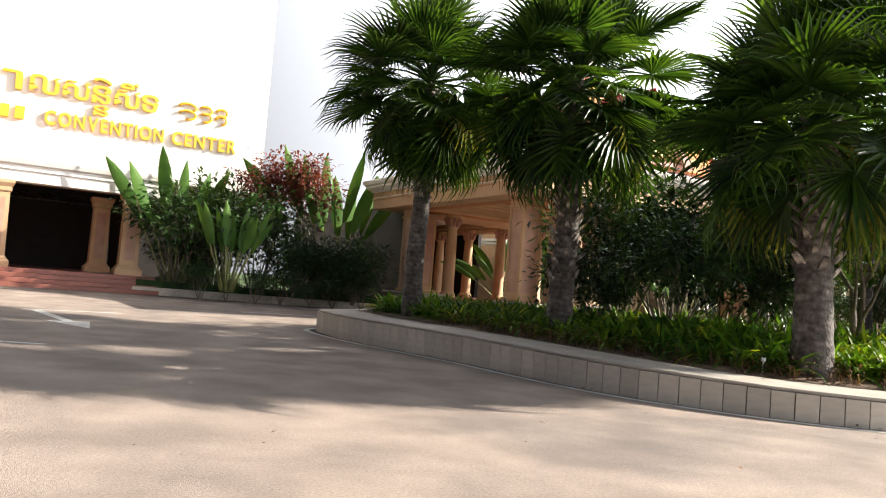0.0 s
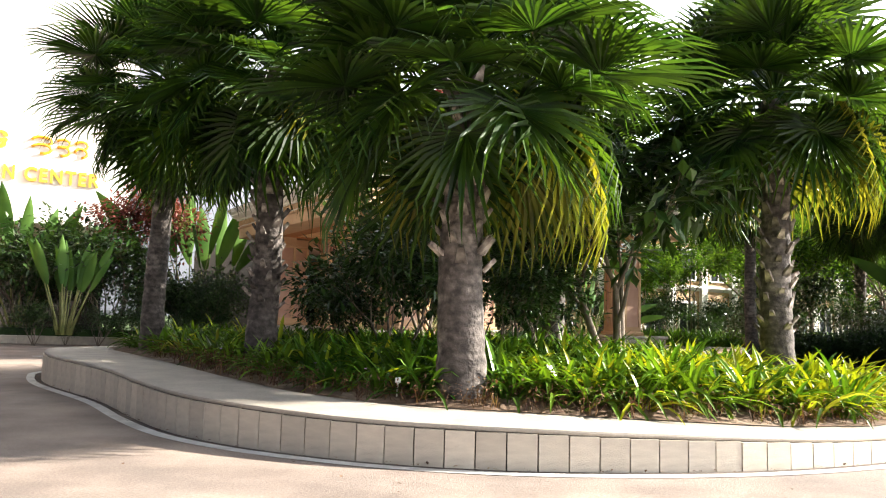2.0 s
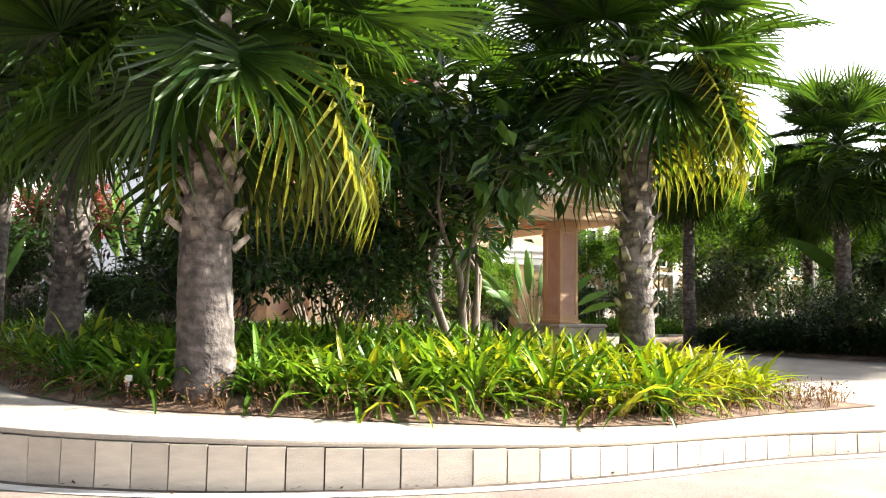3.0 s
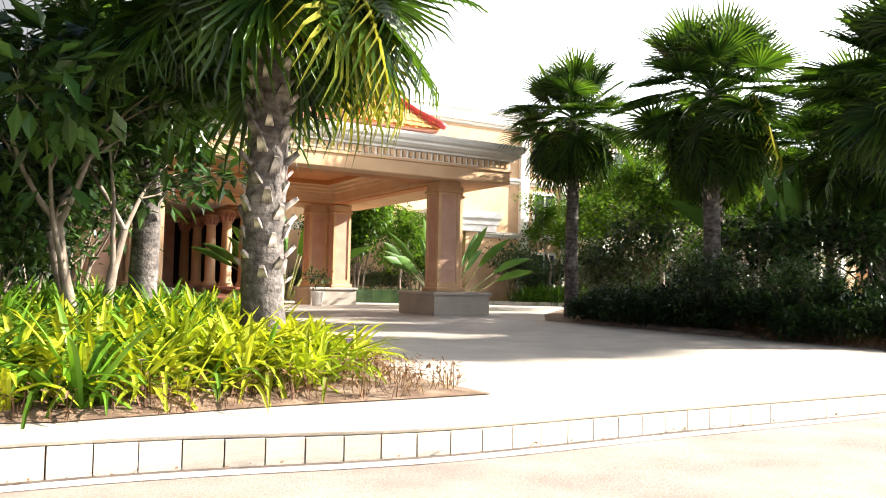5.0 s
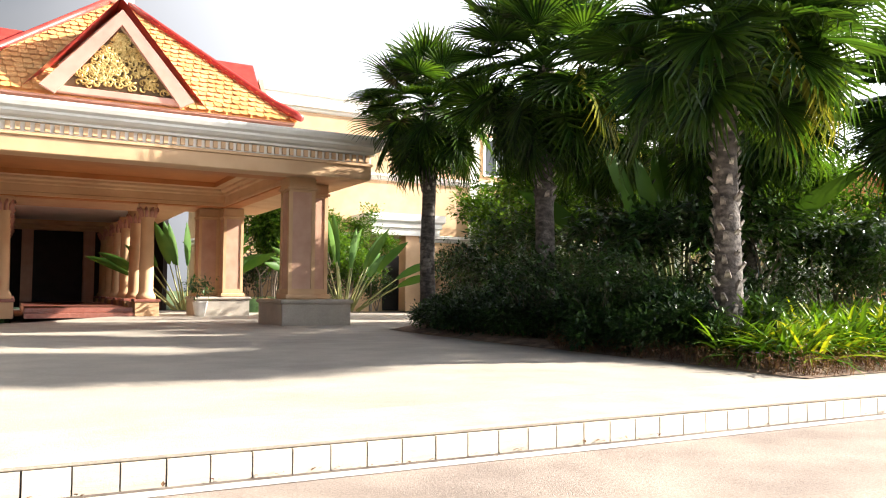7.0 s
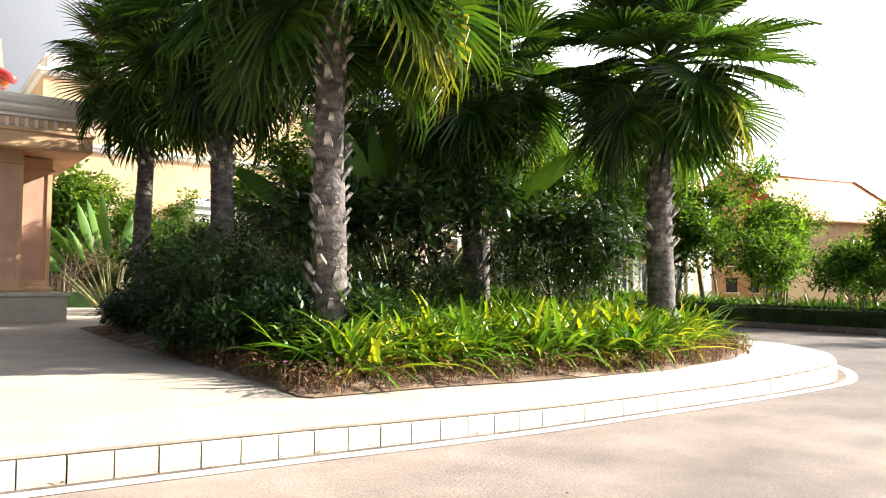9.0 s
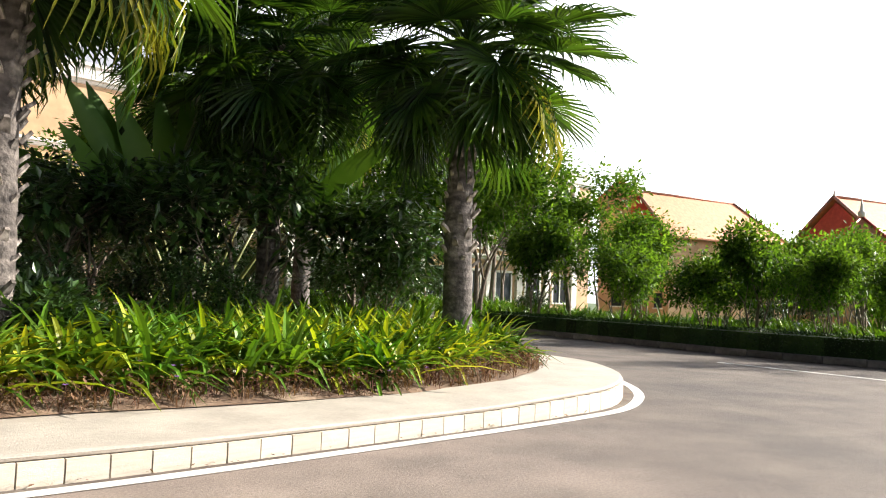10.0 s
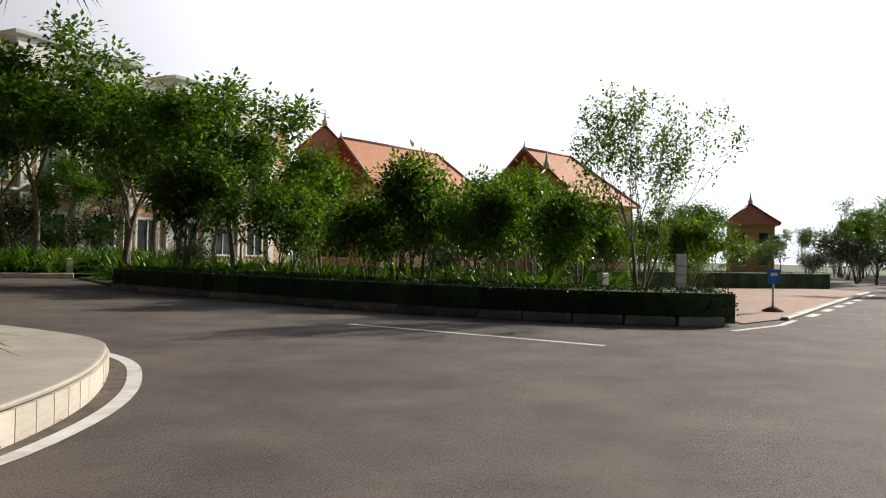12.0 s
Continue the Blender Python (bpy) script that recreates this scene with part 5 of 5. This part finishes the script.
# ---- east side: hedge, lawn, trees ----
EAST = [(18.5, 32.8), (19.6, 28.6), (21.2, 23.6), (22.4, 20.6), (23.7, 18.6), (25.0, 17.35), (26.3, 16.8)]
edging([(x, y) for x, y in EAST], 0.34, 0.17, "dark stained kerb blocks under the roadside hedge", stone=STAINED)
hedge_row("roadside_hedge", [(x + 0.35, y + 0.25) for x, y in EAST], 0.95, 0.05, 0.64, "long clipped dark green roadside hedge", 3, 700)
g = Geo()
lawn = [(18.8, 33.0), (21.5, 23.8), (23.9, 18.9), (26.3, 17.0), (28.5, 19.5), (31.5, 24.0), (44.0, 33.0), (62.0, 47.0), (40.0, 60.0), (22.0, 50.0), (18.6, 41.0)]
g.face(*[(x, y, 0.05) for x, y in lawn])
single("lawn", g, GRASS, "green lawn behind the roadside hedge", "lawn", kind="structure")
r5 = random.Random(55)
spots = []
for k in range(4200):
    x, y = r5.uniform(18, 46), r5.uniform(18, 52)
    if inside(x, y, lawn) and edge_gap(x, y, lawn) > 0.9 and (noise.noise((x * 0.22, y * 0.22, 2)) > -0.25) and abs((x - 18.8) * 0.9 + (y - 33) * 0.43) < 14:
        spots.append((x, y, 0.05, r5.uniform(0.7, 1.2)))
lily_patch("lawn_planting", spots[:1300], LILY, "bright green leafy planting across the lawn", 21, (1.1, 1.5))
lily_patch("lawn_planting", spots[1300:2200], LILY_SUNLIT, "yellow-green leafy planting across the lawn", 22, (1.0, 1.4))
FARBED = [(4.0, 44.5), (19.5, 41.5), (24.0, 46.0), (26.0, 52.0), (6.0, 52.0)]
g = Geo()
g.face(*[(x, y, 0.18) for x, y in FARBED])
single("far_bed", g, GRASS, "green planting bed by the hotel road", "planting bed", kind="structure")
edging([(2.0, 44.7), (10.0, 43.2), (19.4, 41.4)], 0.3, 0.2, "pale kerb of the side road", 1.2)
lily_patch("far_lilies", [(x, y, 0.16, 1.3) for x, y in ((r5.uniform(4, 24), r5.uniform(43.4, 51)) for k in range(900)) if inside(x, y, FARBED)], LILY, "tall green strap-leaved planting by the side road", 23, (1.1, 1.5))

east_trees = [(20.68, 33.8, 5.0), (22.5, 29.9, 3.8), (24.0, 26.9, 3.1), (24.7, 25.4, 2.7), (25.57, 23.6, 3.0), (26.6, 21.5, 3.0),
              (28.98, 26.0, 2.8), (31.1, 21.7, 2.3), (26.5, 30.0, 3.1), (29.8, 30.5, 2.9), (33.0, 27.0, 2.6), (34.5, 31.5, 2.7), (38.0, 34.0, 2.9), (36.0, 28.0, 2.7),
              (24.6, 32.4, 3.3), (26.0, 35.0, 3.6), (28.6, 33.6, 2.9), (31.8, 34.0, 2.9), (27.3, 25.0, 2.5), (31.4, 27.6, 2.3), (35.5, 36.0, 3.0), (40.0, 38.5, 3.1), (34.0, 24.2, 2.2), (42.0, 32.6, 2.9)]
for i, (x, y, h) in enumerate(east_trees):
    if i < 3:
        tree[i].matrix_basis = pose(x, y, 0.04, 0, 0, 50 * i) @ Matrix.Diagonal((0.85 * h / tallness(tree[i]), 0.85 * h / tallness(tree[i]), h / tallness(tree[i]), 1))
    else:
        plant(tree[i % 3], x, y, 1, 83 * i, 0.04, tall_to=h, slim=0.85)
airy.matrix_basis = pose(27.3, 20.2, 0.04) @ Matrix.Diagonal((0.74 * 5.2 / tallness(airy), 0.74 * 5.2 / tallness(airy), 5.2 / tallness(airy), 1))
# (8.4, 30), (10.6, 33.5), (5.6, 26.4) are added trees, meant to shade the portico
for i, (x, y, h) in enumerate([(20.7, 42.6, 10.0), (23.5, 37.2, 7.4), (17.5, 45.5, 9.0), (25.2, 34.4, 4.6), (14.0, 47.0, 8.5), (22.5, 46.0, 9.5), (8.4, 30.0, 6.2), (10.6, 33.5, 6.5), (5.6, 26.4, 5.0), (20.0, 39.5, 7.0)]):
    if i < 2:
        tall[i].matrix_basis = pose(x, y, 0.04, 0, 0, 40 + 90 * i) @ Matrix.Scale(h / tallness(tall[i]), 4)
    else:
        plant(tall[i % 2], x, y, 1, 71 * i, 0.04, tall_to=h)
for i, (u, v, s) in enumerate([(17.5, 35.5, 0.6), (14.8, 36.5, 0.55), (21.5, 38.5, 0.6)]):
    p = uv(u, v)
    plant(tall[i % 2], p.x, p.y, 1, 60 * i, 0.1, tall_to=s * 8)
for i in range(10):
    p = uv(29.5 + 4.0 * i, 38.0 + (i * 7 % 3))
    plant(tall[i % 2], p.x, p.y, 1, 47 * i, 0.0, tall_to=6.0 + (i * 5 % 4))
for i, (u, v, h) in enumerate([(15.3, 36.0, 4.3), (19.5, 37.5, 3.6)]):
    p = uv(u, v)
    plant(tree[i], p.x, p.y, 1, 140 * i, 0.1, tall_to=h)
# shrubs added to darken the shaded gap near the side canopy
for i in range(6):
    p = uv(13.6 + 1.7 * i, 38.6 + 0.4 * (i % 2))
    plant(dark[i % 3], p.x, p.y, 1, 77 * i, 0.1, tall_to=2.5 + 0.3 * (i % 3))
# low dark shrubs under the garden trees
for i, (x, y, h) in enumerate([(30.4, 32.6, 2.0), (33.4, 33.6, 2.1), (36.8, 33.0, 2.0), (39.6, 36.0, 2.3), (43.5, 37.0, 2.4), (22.6, 39.0, 2.6), (46.0, 41.0, 2.8), (93.0, 70.0, 4.8), (95.5, 67.0, 4.6), (98.0, 64.0, 4.8), (90.0, 73.0, 5.0), (116.0, 66.0, 4.0)]
                               + [(58 + 4.2 * k, 28.5 + 2.5 * k + 3 * (k % 3), 2.6 + 0.5 * (k % 4)) for k in range(16)]
                               + [(*uv(27.0 + 2.6 * k, 38.6 + (k % 2))[:2], 3.4 + 0.5 * (k % 3)) for k in range(9)]
                               + [(*uv(-6.6 + 1.0 * k, 30.9 + 0.3 * (k % 2) - 0.25 * k)[:2], 1.3 + 0.2 * (k % 3)) for k in range(7)]):
    plant(dark[i % 3], x, y, 1, 61 * i, 0.04, tall_to=h)
# far trees closing the garden
rf = random.Random(77)
for i in range(26):
    x, y = rf.uniform(46, 120), 0
    y = 0.62 * x + rf.uniform(-8, 22)
    plant(tall[i % 2], x, y, 1, rf.uniform(0, 360), 0.0, tall_to=rf.uniform(3.2, 5.0))
for i in range(22):
    plant(tall[i % 2], 60 + 2.9 * i, 26.5 + 1.62 * i + rf.uniform(-2, 2), 1, rf.uniform(0, 360), 0.0, tall_to=rf.uniform(4.0, 6.0))
for i in range(8):
    plant(tall[i % 2], 34 + 3.6 * i, 52 - 1.6 * i + rf.uniform(-2, 2), 1, rf.uniform(0, 360), 0.0, tall_to=rf.uniform(2.4, 3.4))

# parking paving, hedge, signs
g = Geo()
park = [(26.6, 17.0), (28.4, 17.4), (47.5, 25.6), (49.5, 34.0), (34.0, 30.0), (28.8, 19.6)]
g.face(*[(x, y, 0.02) for x, y in park])
single("parking_paving", g, BRICKPAVE, "reddish brick-paved parking bays", "pavement", kind="structure")
edging([(28.4, 17.3), (38.0, 21.5), (47.5, 25.5)], 0.16, 0.07, "pale flush kerb along the parking bays", 1.5)
hedge_row("parking_hedge", [(36.5, 31.0), (42.0, 30.6), (50.0, 29.0)], 1.0, 0.0, 0.75, "clipped dark hedge behind the parking bays", 5, 160)
post = thing("marker_post", "white plastic marker post with grey bands", "post", m=pose(25.75, 17.75, 0.0, 0, 0, -33))
g = Geo()
g.box(-0.09, -0.05, 0.0, 0.09, 0.05, 1.3, 0.015)
part("post_body", g, PLASTIC_W, post)
for k in range(3):
    g = Geo()
    g.box(-0.095, -0.055, 0.72 + 0.17 * k, 0.095, 0.055, 0.75 + 0.17 * k)
    part("band", g, STEEL, post)
sg = thing("parking_sign", "blue parking sign on a thin steel pole with a dark base", "sign", m=pose(30.5, 18.95, 0.0, 0, 0, -35))
g = Geo()
g.tube([(0, 0, 0.0), (0, 0, 0.98)], [0.028, 0.028], 8)
part("pole", g, STEEL, sg, smooth=True)
g = Geo()
g.box(-0.14, -0.045, 0.68, 0.14, -0.025, 1.02, 0.008)
plate = part("sign_plate", g, BLUE, sg, "blue sign plate")
g = Geo()
g.box(-0.08, -0.05, 0.86, 0.08, -0.046, 0.94)
part("sign_mark", g, PLASTIC_W, plate)
g = Geo()
g.lathe([(0.24, 0.0), (0.24, 0.05), (0.1, 0.12), (0.05, 0.14)], 0, 0, 12)
part("base", g, DIRT, sg, smooth=True)
for x, y in ((18.6, 43.6), (24.4, 33.6), (27.6, 27.2), (31.0, 25.0)):
    g = Geo()
    g.box(-0.12, -0.12, 0, 0.12, 0.12, 0.72, 0.02)
    single("garden_light", g, PLASTIC_W, "short pale garden light post in the planting", "lamp", "garden light posts", m=pose(x, y, 0.05))


# ---- villas beyond the garden ----
VILLA_TILE = surface("villa_roof_tile", (0.60, 0.24, 0.115), (0.72, 0.33, 0.17), 3.0, 0.7, 0.2, 12)

def house(name, x, y, turn, wid, dep, wall_h, roof_h, label, gable=True, finial=False):
    """A villa with eaves, a tiled gable or hip roof, cream walls and windows; its front looks along -y before the turn."""
    h = thing(name, label, "house", "villas beyond the garden", m=pose(x, y, 0, 0, 0, turn))
    g = Geo()
    g.box(-wid / 2, -dep / 2, -0.1, wid / 2, dep / 2, wall_h)
    part("wall", g, CREAM, h)
    e = 0.7
    a = [(-wid / 2 - e, -dep / 2 - e), (wid / 2 + e, -dep / 2 - e), (wid / 2 + e, dep / 2 + e), (-wid / 2 - e, dep / 2 + e)]
    zt = wall_h + roof_h
    z0 = wall_h - 0.1
    g = Geo()
    lo = [Vector((*q, z0)) for q in a]
    if gable:
        f0, f1 = Vector((0, -dep / 2 - e, zt)), Vector((0, dep / 2 - roof_h * 0.6, zt))
        slopes = [(lo[0], f0, f1, lo[3]), (lo[1], lo[2], f1, f0), (lo[2], lo[3], f1)]
    else:
        f0 = f1 = Vector((0, 0, zt))
        slopes = [(lo[i], lo[(i + 1) % 4], f0) for i in range(4)]
    for s in slopes:
        g.face(*s)
        n = len(g.v)
        g.face(*[q - Vector((0, 0, 0.18)) for q in reversed(s)])
    for s, t in zip(lo, lo[1:] + lo[:1]):
        g.face(s, t, t - Vector((0, 0, 0.18)), s - Vector((0, 0, 0.18)))
    rf_ = part("roof", g, VILLA_TILE, h, "orange clay tile roof")
    ridges = [(f0, f1)] if gable else []
    ridges += [(lo[i], f0 if (not gable or i in (0, 1)) else f1) for i in range(4)]
    for s, t in ridges:
        g = Geo()
        g.tube([s + Vector((0, 0, 0.08)), t + Vector((0, 0, 0.08))], [0.15, 0.15], 6)
        part("ridge", g, PINK if gable else RED, rf_, smooth=True)
    if gable:
        g = Geo()
        g.face((-wid / 2, -dep / 2 - e + 0.35, z0), (wid / 2, -dep / 2 - e + 0.35, z0), (0, -dep / 2 - e + 0.35, zt - 0.5))
        part("gable_field", g, RED, h, "red gable field")
    g = Geo()
    y0 = -dep / 2 - e if gable else 0
    g.lathe([(0.3, zt), (0.34, zt + 0.5), (0.2, zt + 0.6), (0.12, zt + 1.1), (0.03, zt + 1.8)] if finial else [(0.1, zt), (0.12, zt + 0.3), (0.02, zt + 0.9)], 0, y0 + (0.1 if gable else 0), 8)
    part("finial", g, WHITE, rf_, smooth=True)
    n = max(1, int(wid // 3))
    for i in range(n):
        for z in ((0.9, 3.9) if wall_h > 5.5 else (0.9,)):
            u = (i + 0.5) * wid / n - wid / 2
            g = Geo()
            g.box(u - 0.6, -dep / 2 - 0.04, z, u + 0.6, -dep / 2 + 0.1, z + 1.6)
            w = part("window", g, GLASS, h)
            g = Geo()
            g.box(u - 0.75, -dep / 2 - 0.10, z - 0.15, u + 0.75, -dep / 2 - 0.02, z)
            part("window_sill", g, WHITE, w)
    return h


house("villa", 50.4, 88.4, -28, 4.4, 4.4, 12.6, 3.2, "square turret villa with a red pyramid roof", False, True)
house("villa", 59.9, 87.1, -75, 9.5, 18.0, 8.8, 5.2, "villa with an orange gable roof")
house("villa", 73.4, 74.5, -80, 12.5, 11.0, 7.4, 5.8, "large villa with a steep orange gable roof")
house("villa", 64.2, 66.0, -35, 2.4, 2.4, 8.1, 2.1, "small turret with a red pointed roof", False, True)
house("villa", 113.0, 77.0, -50, 6.0, 6.0, 6.9, 2.9, "distant pavilion with a dark red tiered roof", False, True)

# potted plants and a sprinkler
for u, v in ((10.2, 28.6),):
    p = uv(u, v)
    pot = thing("potted_plant", "leafy shrub in a white pot by the portico pier", "potted plant", m=pose(p.x, p.y, 0.2))
    g = Geo()
    g.lathe([(0.18, 0.0), (0.22, 0.2), (0.27, 0.5), (0.29, 0.55), (0.24, 0.55), (0.22, 0.48)], 0, 0, 16)
    part("pot", g, POT, pot, "white tapered pot", True)
    rp = random.Random(int(u * 10))
    tips = [Vector((rp.gauss(0, 0.22), rp.gauss(0, 0.22), 0.75 + rp.random() * 0.8)) for k in range(30)]
    part("foliage", foliage(tips, 7, 0.2, 0.08, rp, 0.2), SHADE_LEAF, pot)
st = thing("sprinkler_stake", "small white sprinkler stake at the bed's edge", "sprinkler", m=pose(-8.07, 4.42, top_z(-8, 4.4)) @ Matrix.Scale(0.7, 4))
g = Geo()
g.tube([(0, 0, -0.05), (0.02, 0, 0.28)], [0.012, 0.012], 8)
part("stake", g, PLASTIC_W, st, smooth=True)
g = Geo()
g.box(-0.02, -0.025, 0.26, 0.06, 0.025, 0.34, 0.008)
part("head", g, PLASTIC_W, st)

# ---- small litter, then the kerb's facing tiles ----
rw = random.Random(91)
g = Geo()
for k in range(700):
    i = rw.randrange(25, len(kerb) - 30)
    p = kerb[i].lerp(kerb[i + 1], rw.random()) + knorm[i] * abs(rw.gauss(0.02, 0.07))
    g.leaflet(Vector((p.x, p.y, 0.012 + rw.random() * 0.012)), Vector((rw.uniform(-1, 1), rw.uniform(-1, 1), 0.15)), Vector((0, 0, 1)), rw.uniform(0.02, 0.06), rw.uniform(0.01, 0.03))
for k in range(160):
    g.leaflet(Vector((rw.uniform(-17, 16), rw.uniform(-4, 9), 0.008)), Vector((rw.uniform(-1, 1), rw.uniform(-1, 1), 0.1)), Vector((0, 0, 1)), rw.uniform(0.02, 0.06), 0.03)
single("leaf_litter", g, DRYSTEM, "scattered dry leaf litter along the gutter", "litter", kind="stuff")

t = Geo()
t.box(-TILE_W / 2 + 0.005, -0.03, 0.0, TILE_W / 2 - 0.005, 0.004, 1.0)
tile_mesh = t.mesh("kerb_tile", KERB_TILE)
for i in range(20, len(kerb) - 24):
    a, b = kerb[i], kerb[i + 1]
    d = (b - a).normalized()
    m = (a + b) / 2
    h = (kz[i] + kz[i + 1]) / 2 - 0.046
    o = part("kerb_tile", tile_mesh, None, kerb_thing)
    q = Matrix.Rotation(math.atan2(d.y, d.x), 4, 'Z')
    o.matrix_basis = Matrix.Translation((m.x + d.y * rw.uniform(0, 0.004), m.y - d.x * rw.uniform(0, 0.004), -0.02)) @ q @ Matrix.Diagonal((1, 1, h + 0.02, 1))
